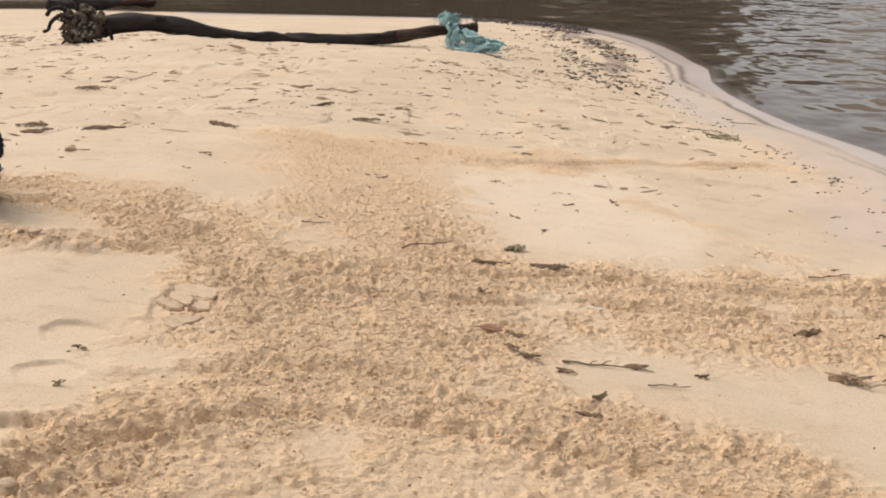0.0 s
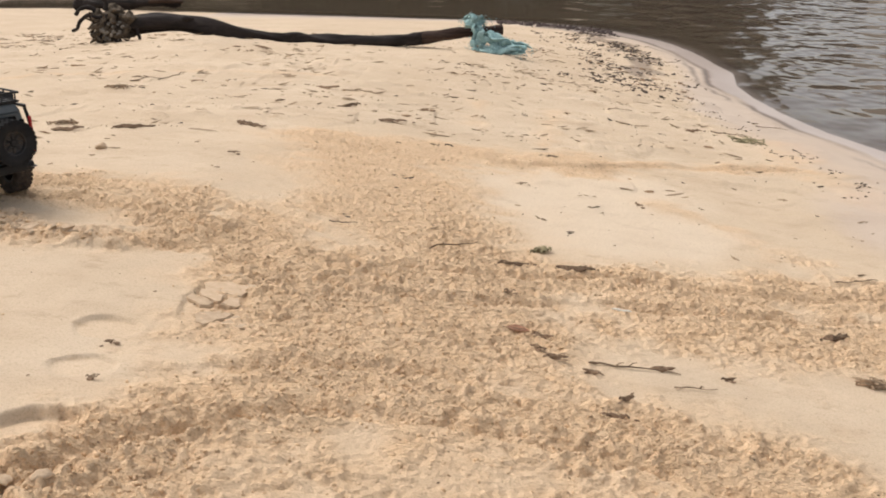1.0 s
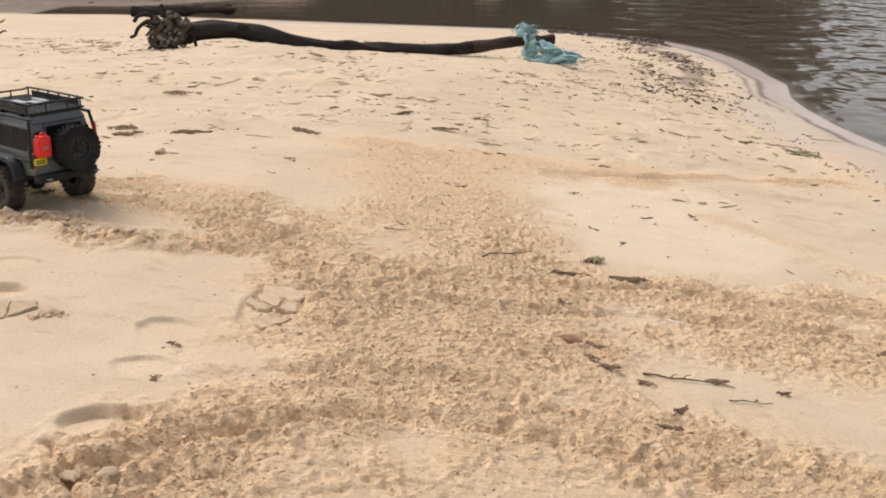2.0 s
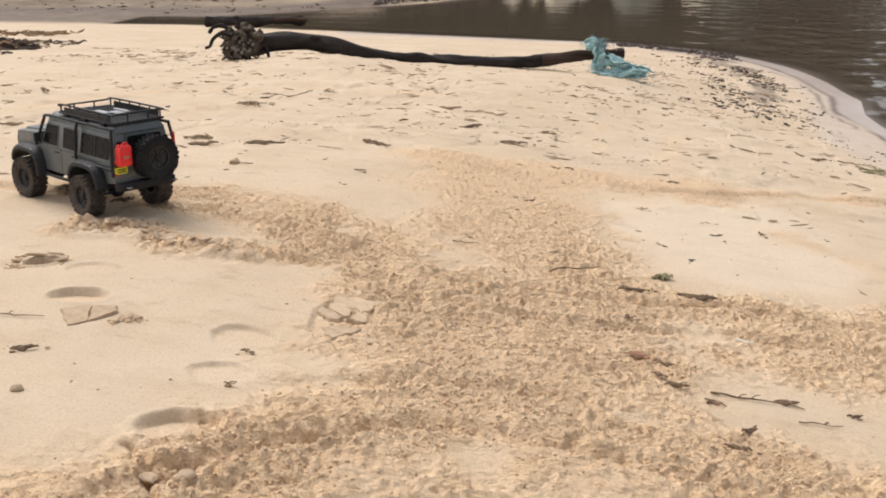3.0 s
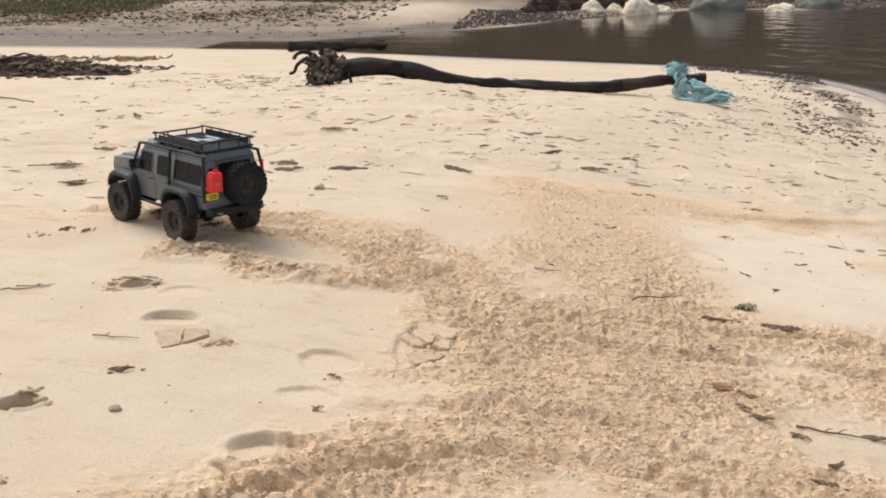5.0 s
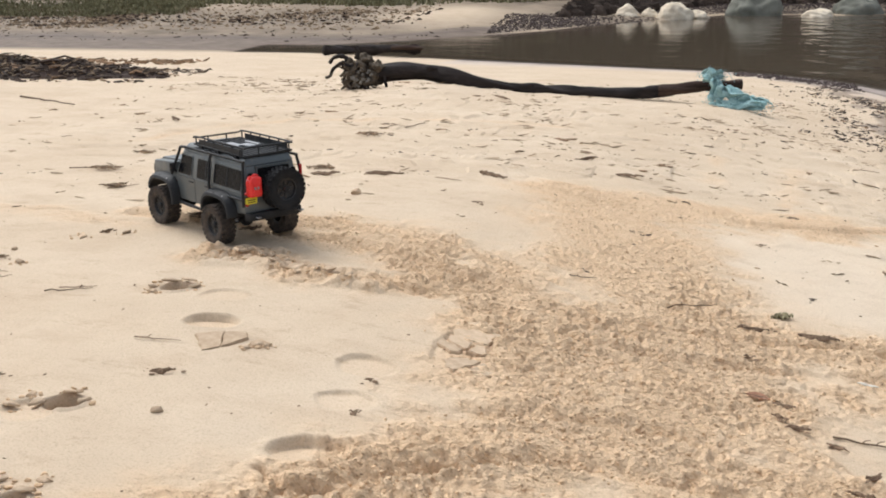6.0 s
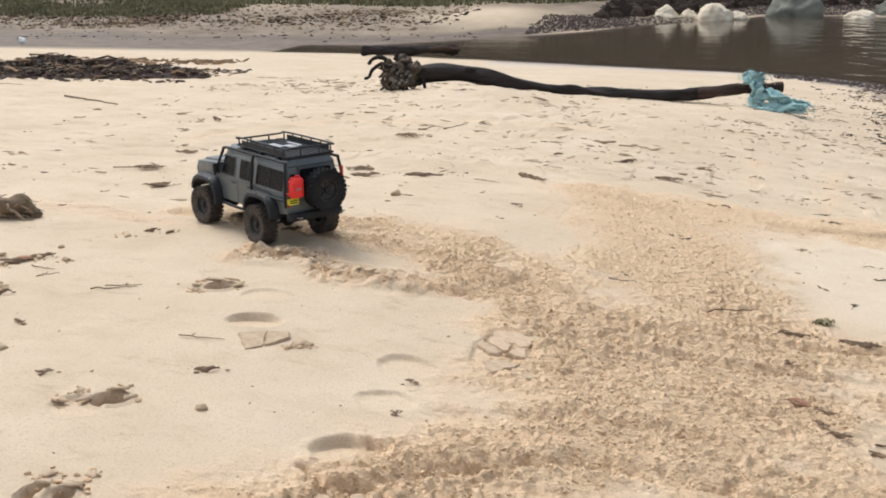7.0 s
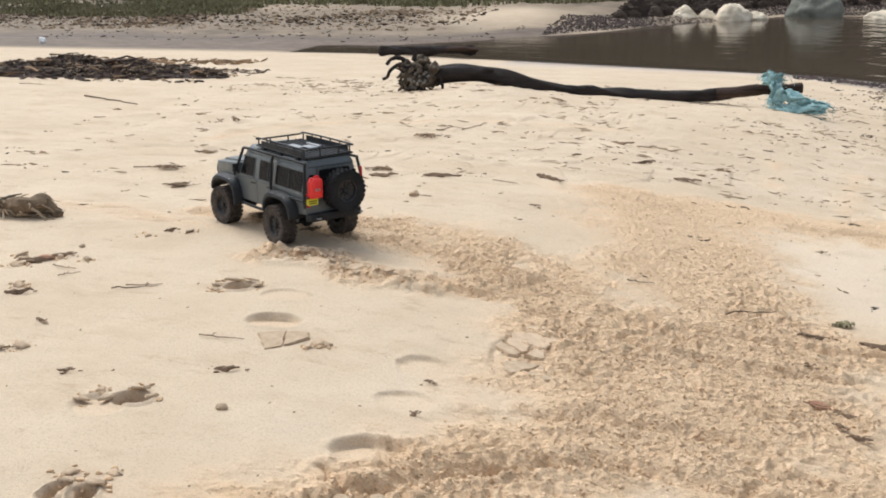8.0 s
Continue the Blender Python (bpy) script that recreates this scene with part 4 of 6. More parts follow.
    for k in range(9):
        y = -w + (k + 1) * 2 * w / 10
        bm = bmesh.new()
        box(bm, x0, x1, y - 0.003, y + 0.003, zb - 0.0015, zb + 0.0015, 0.0006)
        part("slat", bm, TRIM, rack)
    for k in range(5):
        x = x0 + 0.03 + 0.054 * k
        bm = bmesh.new()
        tube(bm, [(x, -w, zb - 0.002), (x, w, zb - 0.002)], 0.002, 6)
        part("cross_bar", bm, TRIM, rack, smooth=60)
    for x, y, lx, ly in ((-0.12, 0.012, 0.030, 0.010), (-0.155, -0.012, 0.022, 0.012), (-0.13, -0.04, 0.035, 0.006)):
        bm = bmesh.new()
        box(bm, x - lx, x + lx, y - ly, y + ly, zb + 0.002, zb + 0.008, 0.0015)
        part("bright_bracket", bm, STEEL, rack, "bare metal bracket on the rack")
    # running gear
    for cx in (F, R):
        bm = bmesh.new()
        tube(bm, [(cx, -0.085, 0.0585), (cx, 0.085, 0.0585)], 0.008, 10)
        lump(bm, (cx + 0.004, 0.012, 0.0585), (0.024, 0.02, 0.021), 2, 0.1, 2)
        part("axle", bm, TRIM, t, "black axle with differential", 60)
    bm = bmesh.new()
    for s in (-1, 1):
        box(bm, -0.27, 0.22, s * 0.035 - 0.005, s * 0.035 + 0.005, 0.082, 0.1, 0.002)
    box(bm, -0.05, 0.05, -0.04, 0.04, 0.066, 0.09, 0.004)
    box(bm, -0.27, 0.225, -0.06, 0.06, 0.1, 0.13, 0.002)
    part("chassis", bm, TRIM, t, "black ladder chassis", 40)
    bm = bmesh.new()
    tube(bm, [(R, 0.0, 0.06), (0.0, 0.0, 0.075), (F, 0.0, 0.06)], 0.005, 8)
    part("drive_shaft", bm, STEEL, t, smooth=60)
    tyres = wheel_meshes(RUBBER)
    for cx, steer in ((F, 4), (R, 0)):
        set_wheel(t, tyres, Matrix.Translation((cx, 0.1015, 0.0585)) @ Matrix.Rotation(radians(steer), 4, "Z"), "wheel", "dusty treaded wheel with black rim")
        set_wheel(t, tyres, Matrix.Translation((cx, -0.1015, 0.0585)) @ Matrix.Rotation(radians(180 + steer), 4, "Z"), "wheel", "dusty treaded wheel with black rim")
    for child in t.children:
        if child.name.split(".")[0] not in ("wheel", "axle", "drive_shaft"):
            child.location.z += 0.009
    return t


truck_z = sum(ground_at(-1.40 + 0.19 * math.cos(a), 2.70 + 0.19 * math.sin(a)) for a in (0.0, 1.57, 3.14, 4.71)) / 4
model_truck(pose(-1.40, 2.70, truck_z - 0.004, 0, 0, 144))


# ---- the drift log with its root ball ----
def drift_log():
    line = spline([(-2.02, 6.26, 0.02), (-1.92, 6.265, 0.045), (-1.76, 6.285, 0.055), (-1.52, 6.31, 0.016), (-1.34, 6.327, -0.023), (-1.17, 6.345, -0.042),
                   (-1.0, 6.36, -0.055), (-0.83, 6.38, -0.070), (-0.49, 6.41, -0.076), (-0.23, 6.44, -0.054), (0.0, 6.46, -0.026), (0.22, 6.49, -0.012)], 6)
    keys = [0.062, 0.058, 0.054, 0.047, 0.038, 0.026, 0.037, 0.042, 0.038, 0.034, 0.031, 0.024]
    radii = [keys[min(i // 6, 10)] * (1 - i % 6 / 6) + keys[min(i // 6 + 1, 11)] * (i % 6 / 6) for i in range(len(line))]
    rng = random.Random(5)
    log = thing("drift_log", pose(-1.0, 6.36, -0.06), "long black waterlogged drift log with a tangled root ball", "log")
    inv = log.matrix_world.inverted()
    cut = len(line) - 14
    bm = bmesh.new()
    tube(bm, [inv @ p for p in line[:cut + 1]], radii[:cut + 1], 26, 0.42)
    part("trunk", bm, CHAR, log, smooth=180)
    bm = bmesh.new()
    tube(bm, [inv @ p for p in line[cut:]], [r * 1.01 for r in radii[cut:]], 20, 0.45)
    part("bare_tip", bm, BARK_END, log, "brown, stripped end of the log", 180)
    for k in range(12):
        i = 3 + k * 4
        a = rng.uniform(2.6, 5.2)
        c = line[i] + Vector((0, math.cos(a), math.sin(a) + 0.6)) * radii[i] * 0.7
        bm = bmesh.new()
        lump(bm, inv @ c, (radii[i] * rng.uniform(0.5, 1.0), radii[i] * 0.42, radii[i] * 0.36), k, 0.7, 2)
        part("knot", bm, CHAR, log, smooth=60)
    # the stump, knotted and full of hollows, with a crown of broken roots
    for i, (x, y, z, a, b, c) in enumerate([(-2.09, 6.25, 0.045, 0.10, 0.10, 0.085), (-2.17, 6.22, 0.075, 0.055, 0.07, 0.06), (-2.14, 6.19, -0.005, 0.075, 0.06, 0.055),
                                            (-2.03, 6.20, 0.00, 0.075, 0.06, 0.05), (-2.10, 6.26, 0.125, 0.06, 0.06, 0.045), (-2.0, 6.24, 0.07, 0.07, 0.07, 0.055)]):
        bm = bmesh.new()
        lump(bm, inv @ Vector((0.84 * x - 0.30, y, 0.9 * z)), (0.8 * a, b, 0.82 * c), i + 3, 0.75, 4)
        part("root_knot", bm, ROOT, log, "dark knotted piece of the stump", 60)
    for i in range(58):
        a = rng.uniform(1.2, 5.1)
        e = rng.uniform(-0.9, 1.0)
        d = Vector((math.cos(a), -abs(math.sin(a)) * 0.8, math.sin(e))).normalized()
        p = Vector((-2.065, 6.23, 0.04)) + Vector((d.x * 0.075, d.y * 0.08, d.z * 0.07))
        length = rng.uniform(0.04, 0.10)
        pts, way = [], d.copy()
        for k in range(6):
            pts.append(inv @ p)
            way = (way + Vector((rng.uniform(-0.6, 0.6), rng.uniform(-0.5, 0.5), rng.uniform(-0.8, 0.3)))).normalized()
            p = p + way * length / 5
            p.z = max(p.z, -0.065)
        r = rng.uniform(0.006, 0.014)
        bm = bmesh.new()
        tube(bm, pts, [r, r * 1.05, r * 0.95, r * 0.85, r * 0.7, r * 0.45], 7, 0.5)
        part("root", bm, ROOT if i % 3 else CHAR, log, smooth=60)
    # two stout roots that reach out like a bent arm and a leg, and one that props the trunk
    for line2, r0 in (([(-2.17, 6.21, 0.12), (-2.22, 6.21, 0.155), (-2.275, 6.21, 0.148), (-2.31, 6.21, 0.112)], 0.015),
                      ([(-2.20, 6.20, 0.12), (-2.245, 6.20, 0.105), (-2.285, 6.20, 0.075), (-2.305, 6.20, 0.035), (-2.335, 6.20, 0.022)], 0.013),
                      ([(-1.96, 6.22, 0.05), (-1.95, 6.20, 0.01), (-1.94, 6.19, -0.03), (-1.955, 6.18, -0.065)], 0.012),
                      ([(-2.13, 6.2, 0.14), (-2.12, 6.2, 0.18), (-2.135, 6.2, 0.215)], 0.015),
                      ([(-2.07, 6.18, -0.02), (-2.04, 6.16, -0.045), (-1.985, 6.15, -0.05)], 0.017)):
        pts = spline(line2, 5)
        bm = bmesh.new()
        tube(bm, [inv @ (p + Vector((0.035, 0, -0.008))) for p in pts], [r0 * (1 - 0.35 * i / len(pts)) for i in range(len(pts))], 9, 0.5)
        part("root", bm, CHAR, log, "stout broken root", 60)
    bm = bmesh.new()
    for i in range(44):
        a, e = rng.uniform(0, 6.28), rng.uniform(-0.7, 0.8)
        c = Vector((-2.055 + 0.08 * math.cos(a) * math.cos(e), 6.20 - abs(0.085 * math.sin(a) * math.cos(e)), 0.02 + 0.08 * math.sin(e)))
        s = rng.uniform(0.006, 0.015)
        lump(bm, inv @ c, (s, s * 0.7, s), i, 0.5, 1)
    tagged(part("shell_crust", bm, SHELLS, log, "pale shells and grit stuck in the roots"), kind="stuff")
    return log


drift_log()


def back_log():
    """The dark plank-like log that lies at the water behind."""
    log = thing("beached_log", pose(-3.50, 11.15, ground_at(-3.5, 11.15)), "dark split log lying at the water's edge", "log")
    bm = bmesh.new()
    tube(bm, spline([(-0.55, -0.1, 0.06), (-0.4, -0.06, 0.07), (0.0, 0.02, 0.07), (0.35, 0.06, 0.08), (0.52, 0.1, 0.07)], 6),
         [0.012] + [0.047 + 0.006 * math.sin(i * 1.3) for i in range(23)] + [0.03], 12, 0.6)
    part("trunk", bm, CHAR, log, smooth=60)
    bm = bmesh.new()
    tube(bm, [(0.22, -0.02, 0.10), (0.40, 0.0, 0.105), (0.56, 0.04, 0.09)], [0.02, 0.03, 0.018], 8, 0.4)
    part("split", bm, BARK_END, log, "paler split end", 60)
    return log


back_log()


def fishing_net():
    """A rag of teal net, caught over the log's tip and trailing on the sand."""
    x0, y0 = 0.02, 6.40
    net = thing("fishing_net", pose(x0, y0, ground_at(x0, y0)), "torn teal fishing net draped over the log", "net")
    rng = random.Random(9)
    g = ground_at(x0, y0)
    # strips of net: over the log, down its side, and in a long crumpled pile on the sand
    strips = [([(0.00, 0.10, 0.09), (0.02, 0.05, 0.155), (0.03, -0.01, 0.165), (0.05, -0.07, 0.11), (0.05, -0.10, 0.05), (0.06, -0.12, 0.012)], 0.040, 9),
              ([(-0.03, 0.02, 0.165), (0.01, -0.02, 0.175), (0.06, -0.01, 0.165), (0.09, 0.02, 0.145)], 0.036, 7),
              ([(0.03, -0.08, 0.055), (0.09, -0.10, 0.085), (0.17, -0.12, 0.055), (0.26, -0.15, 0.035), (0.34, -0.17, 0.015)], 0.042, 13),
              ([(0.02, -0.12, 0.01), (0.10, -0.15, 0.025), (0.20, -0.17, 0.02), (0.33, -0.20, 0.012)], 0.036, 7)]
    heads = []
    for line, wide, folds in strips:
        run = spline(line, 9)
        heads += run
        for fold in range(folds):
            o = Vector((rng.gauss(0, wide * 0.35), rng.gauss(0, wide * 0.5), rng.gauss(0, wide * 0.28)))
            a, b = rng.randrange(0, 8), len(run) - rng.randrange(0, 8)
            pts, rad = [], []
            for i in range(a, b):
                q = run[i] + o + Vector((0.010 * math.sin(i * 0.5 + fold * 2), 0.016 * math.cos(i * 0.33 + fold), 0.012 * math.sin(i * 0.45 + fold)))
                q.z = max(q.z, ground_at(x0 + q.x, y0 + q.y) - g + 0.008)
                pts.append(q)
                ends = min(1.0, 0.25 + 0.25 * min(i - a, b - 1 - i))
                rad.append(wide * ends * (0.34 + 0.12 * math.sin(i * 0.4 + fold * 1.7)))
            bm = bmesh.new()
            tube(bm, pts, rad, 10, 0.8, flat=0.45)
            part("fold", bm, NET, net, smooth=70)
    bm = bmesh.new()
    for i in range(520):
        c = heads[rng.randrange(len(heads))] + Vector((rng.gauss(0, 0.028), rng.gauss(0, 0.03), rng.gauss(0, 0.02)))
        c.z = max(c.z, ground_at(x0 + c.x, y0 + c.y) - g + 0.004)
        d = Vector((rng.uniform(-1, 1), rng.uniform(-1, 1), rng.uniform(-1, 0.5))) * 0.018
        e = c + d
        e.z = max(e.z, ground_at(x0 + e.x, y0 + e.y) - g + 0.003)
        tube(bm, [c, (c + e) / 2 + Vector((0, 0, 0.006)), e], 0.0016, 4)
    tagged(part("loose_mesh", bm, NET, net, "frayed loose strands"), kind="stuff")
    return net


fishing_net()


# ---- small drift on the sand ----
SEED = [0]


def rng_next():
    SEED[0] += 1
    return random.Random(SEED[0])


def twig(x, y, length, turn):
    r = rng_next()
    length = min(length, 0.2)
    ob = thing("twig", pose(x, y, ground_at(x, y), 0, 0, turn), "thin dark twig lying on the sand", "twig", "drift on the sand")
    pts = [Vector((length * (i / 7 - 0.5), r.gauss(0, length * 0.025), 0.003 + 0.003 * r.random())) for i in range(8)]
    for p in pts:
        w = ob.matrix_world @ p
        p.z += ground_at(w.x, w.y) - ob.location.z
    k = min(0.0024, 0.0012 + length * 0.006)
    bm = bmesh.new()
    tube(bm, pts, [k * (1 - 0.08 * i) for i in range(8)], 6, 0.3)
    part("stem", bm, TWIG, ob, smooth=60)
    for i in range(r.randrange(1, 4)):
        a = pts[r.randrange(2, 6)]
        e = a + Vector((r.uniform(0.02, 0.12) * length, r.choice((-1, 1)) * r.uniform(0.03, 0.08) * length, 0.003))
        bm = bmesh.new()
        tube(bm, [a, (a + e) / 2 + Vector((0, 0, 0.003)), e], [k * 0.6, k * 0.5, k * 0.3], 5, 0.2)
        part("side_shoot", bm, TWIG, ob, smooth=60)
    return ob


def bark(x, y, length, turn):
    r = rng_next()
    ob = thing("bark_fragment", pose(x, y, ground_at(x, y), r.uniform(-6, 6), r.uniform(-6, 6), turn), "dark weathered bark fragment on the sand", "bark", "drift on the sand")
    length = max(length, 0.02)
    wide = min(0.0085, max(0.003, length * r.uniform(0.08, 0.13)))
    bm = bmesh.new()
    n = 9
    tube(bm, [Vector((length * (i / (n - 1) - 0.5), wide * 0.5 * math.sin(i * 0.9 + r.random()), 0.003 + 0.006 * r.random())) for i in range(n)],
         [wide * (0.25 + 0.75 * math.sin(math.pi * (i + 0.6) / n)) * r.uniform(0.7, 1.1) for i in range(n)], 7, 0.95, flat=0.4)
    part("bark", bm, BARK, ob, smooth=30)
    for i in range(3):
        a = Vector((length * r.uniform(-0.45, 0.1), wide * r.uniform(-0.6, 0.6), 0.006))
        b = a + Vector((length * r.uniform(0.2, 0.5), wide * r.uniform(-0.9, 0.9), r.uniform(0, 0.004)))
        bm = bmesh.new()
        tube(bm, [a, (a + b) / 2 + Vector((0, 0, 0.002)), b], [wide * 0.25, wide * 0.3, wide * 0.12], 5, 0.5, flat=0.5)
        part("splinter", bm, DRY if i else TWIG, ob)
    for i in range(r.randrange(2, 5)):
        bm = bmesh.new()
        s = r.uniform(0.002, 0.005)
        lump(bm, (r.uniform(-0.8, 0.8) * length, r.uniform(-2.2, 2.2) * wide, s * 0.4), (s * 1.8, s, s * 0.5), r.random() * 9, 0.5, 1)
        part("crumb", bm, BARK, ob)
    return ob


def shell(x, y, length, turn):
    r = rng_next()
    ob = thing("pebble", pose(x, y, ground_at(x, y), 0, 0, turn), "small brown pebble half sunk in sand", "pebble", "drift on the sand")
    bm = bmesh.new()
    s = min(0.018, length * 0.5)
    lump(bm, (0, 0, s * 0.35), (s, s * 0.75, s * 0.6), r.random() * 9, 0.35, 3)
    part("stone", bm, CRUST, ob, smooth=180)
    return ob


def leaf(x, y, length, turn):
    ob = thing("dry_leaf", pose(x, y, ground_at(x, y) + 0.003, 0, 0, turn), "curled reddish dry leaf on the sand", "leaf", "drift on the sand")
    bm = bmesh.new()
    n = 8
    rows = []
    for i in range(n + 1):
        u = i / n
        w = length * 0.3 * math.sin(math.pi * (0.08 + 0.9 * u))
        rows.append([bm.verts.new((length * (u - 0.5), w * k, 0.003 + abs(k) * 0.003 + 0.0015 * math.sin(u * 5))) for k in (-1, -0.5, 0, 0.5, 1)])
    for a, b in zip(rows, rows[1:]):
        for k in range(4):
            bm.faces.new((a[k], b[k], b[k + 1], a[k + 1]))
    bmesh.ops.solidify(bm, geom=bm.faces[:], thickness=0.0012)
    part("blade", bm, REDLEAF, ob, smooth=60)
    bm = bmesh.new()
    tube(bm, [(-length * 0.75, 0.003, 0.003), (-length * 0.5, 0, 0.004), (length * 0.4, 0, 0.006)], [0.0012, 0.0012, 0.0006], 5)
    part("stalk", bm, TWIG, ob)
    return ob


def feather(x, y, length, turn):
    ob = thing("bleached_stick", pose(x, y, ground_at(x, y) + 0.003, 0, 0, turn), "pale bleached splinter of wood on sand", "stick", "drift on the sand")
    bm = bmesh.new()
    tube(bm, [(length * (i / 6 - 0.5), 0.003 * math.sin(i * 1.4), 0.003) for i in range(7)], [0.001, 0.0025, 0.0035, 0.004, 0.0035, 0.0025, 0.001], 6, 0.3)
    part("splinter", bm, PALE, ob, smooth=60)
    return ob


def stick(x, y, length, turn):
    r = rng_next()
    ob = thing("branch", pose(x, y, ground_at(x, y), 0, 0, turn), "long thin reddish-brown branch on the sand", "branch", "drift on the sand")
    bm = bmesh.new()
    tube(bm, [(length * (i / 9 - 0.5), r.gauss(0, 0.006), 0.012 + 0.004 * r.random()) for i in range(10)], [0.0055 - 0.0003 * i for i in range(10)], 8, 0.3)
    part("stem", bm, TWIG, ob, smooth=60)
    return ob


def weed(x, y, length, turn):
    r = rng_next()
    ob = thing("water_weed", pose(x, y, ground_at(x, y), 0, 0, turn), "small olive-green tuft of washed-up weed", "weed", "drift on the sand")
    for i in range(26):
        a = Vector((r.gauss(0, length * 0.22), r.gauss(0, length * 0.14), 0.003))
        pts = [a]
        d = Vector((r.uniform(-1, 1), r.uniform(-1, 1), 0)).normalized()
        for k in range(4):
            d = (d + Vector((r.uniform(-0.6, 0.6), r.uniform(-0.6, 0.6), 0))).normalized()
            pts.append(pts[-1] + d * length * 0.11 + Vector((0, 0, 0.006 * math.sin(k * 1.5))))
        for p in pts:
            p.z = max(p.z, 0.002)
        bm = bmesh.new()
        tube(bm, pts, [0.0035, 0.004, 0.0035, 0.003, 0.0015], 5, 0.2, flat=0.5)
        part("strand", bm, WEED, ob, smooth=70)
    return ob


def clump(x, y, length, turn):
    r = rng_next()
    ob = thing("litter_clump", pose(x, y, ground_at(x, y), 0, 0, turn), "loose clump of dark washed-up plant litter", "plant litter", "drift on the sand")
    for i in range(34):
        a = Vector((r.gauss(0, length * 0.26), r.gauss(0, length * 0.15), 0.004 + 0.004 * r.random()))
        d = Vector((r.uniform(-1, 1), r.uniform(-0.5, 0.5), r.uniform(-0.1, 0.2))).normalized() * r.uniform(0.008, 0.022)
        bm = bmesh.new()
        tube(bm, [a - d, a + Vector((0, 0, 0.002)), a + d], [0.0015, 0.003, 0.001], 5, 0.4, flat=0.6)
        part("bit", bm, (LITTER, DRY, TWIG, DRY)[i % 4], ob)
    return ob


def driftwood(x, y, length, turn):
    """A tuft of roots and splintered wood."""
    r = rng_next()
    ob = thing("driftwood_tangle", pose(-2.27, 2.64, ground_at(-2.27, 2.64)), "tangle of dark splintered driftwood and roots", "driftwood", "drift on the sand")
    bm = bmesh.new()
    tube(bm, spline([(-0.12, -0.02, 0.012), (-0.05, 0, 0.022), (0.04, 0.0, 0.034), (0.085, 0.02, 0.024), (0.13, 0.01, 0.006)], 5), [0.005 + 0.022 * math.sin(math.pi * (i + 2) / 24) for i in range(21)], 12, 1.0)
    part("core", bm, DRY, ob, smooth=40)
    for i in range(75):
        a = Vector((r.uniform(-0.13, 0.09), r.uniform(-0.035, 0.03), r.uniform(0.004, 0.045)))
        d = Vector((r.uniform(0.5, 1.0), r.uniform(-0.5, 0.5), r.uniform(-0.2, 0.5))).normalized()
        if i % 4 == 0:
            d.x = -d.x
        pts = [a]
        step = r.uniform(0.008, 0.022)
        for k in range(5):
            d = (d + Vector((r.uniform(-0.3, 0.3), r.uniform(-0.3, 0.3), r.uniform(-0.4, 0.15)))).normalized()
            pts.append(pts[-1] + d * step)
            pts[-1].z = max(pts[-1].z, 0.003)
            pts[-1].x = min(pts[-1].x, 0.135)
        k = r.uniform(0.0018, 0.0055)
        bm = bmesh.new()
        tube(bm, pts, [k, k * 0.95, k * 0.85, k * 0.7, k * 0.5, k * 0.3], 6, 0.5)
        part("splinter", bm, (ROOT, DRY, PALE_DRY, TWIG, ROOT, DRY)[i % 6], ob, smooth=60)
    return ob


def litterbit(x, y, length, turn):
    ob = thing("plastic_scrap", pose(x, y, ground_at(x, y) + 0.02, 0, 12, turn), "crumpled white plastic scrap among the litter", "rubbish", "drift on the sand")
    bm = bmesh.new()
    lump(bm, (0, 0, 0.02), (length * 0.4, length * 0.2, 0.035), x, 0.6, 2)
    part("wrapper", bm, WHITE, ob)
    return ob


bark(0.26, 1.72, 0.054, -2)
bark(0.24, 1.89, 0.045, -20)
twig(0.33, 1.94, 0.186, 2)
twig(0.44, 1.87, 0.088, 8)
bark(0.84, 2.25, 0.089, 29)
bark(0.52, 1.94, 0.031, -1)
bark(0.27, 2.54, 0.058, -10)
bark(0.11, 2.51, 0.081, 9)
clump(0.85, 2.01, 0.112, -8)
feather(0.35, 2.27, 0.047, -25)
leaf(0.10, 2.07, 0.052, -23)
twig(0.14, 1.97, 0.063, -60)
bark(0.16, 2.05, 0.018, -21)
bark(1.03, 2.28, 0.027, 6)
bark(-1.14, 3.52, 0.141, 15)
shell(-1.14, 3.18, 0.057, 49)
bark(-0.61, 4.57, 0.132, -31)
bark(-0.48, 4.23, 0.121, 40)
bark(-0.79, 3.68, 0.075, -20)
bark(-1.13, 5.90, 0.155, -47)
twig(-1.40, 4.56, 0.136, 36)
bark(0.54, 3.23, 0.035, -53)
bark(0.18, 3.35, 0.027, -15)
bark(0.45, 4.71, 0.042, -53)
twig(1.20, 4.72, 0.187, -14)
weed(1.24, 4.60, 0.151, -57)
twig(1.46, 5.00, 0.149, -11)
bark(1.02, 4.70, 0.077, -16)
twig(0.73, 4.98, 0.124, 11)
bark(0.19, 2.65, 0.030, -11)
twig(1.05, 2.70, 0.143, 19)
bark(0.09, 2.29, 0.032, -19)
twig(-0.04, 2.60, 0.154, 36)
driftwood(-2.22, 2.61, 0.214, 76)
bark(-1.90, 2.20, 0.097, 40)
shell(-1.87, 2.37, 0.019, 84)
twig(-1.74, 2.12, 0.058, 51)
twig(-1.51, 2.06, 0.111, 24)
twig(-1.14, 1.80, 0.104, 1)
bark(-1.05, 1.65, 0.050, 31)
bark(-1.35, 1.55, 0.039, 12)
shell(-0.98, 1.49, 0.022, 15)
bark(-0.66, 1.75, 0.017, 17)
bark(-0.64, 1.60, 0.025, -2)
twig(-2.23, 3.40, 0.218, 19)
bark(-1.98, 3.54, 0.117, -23)
bark(-1.33, 2.98, 0.050, 34)
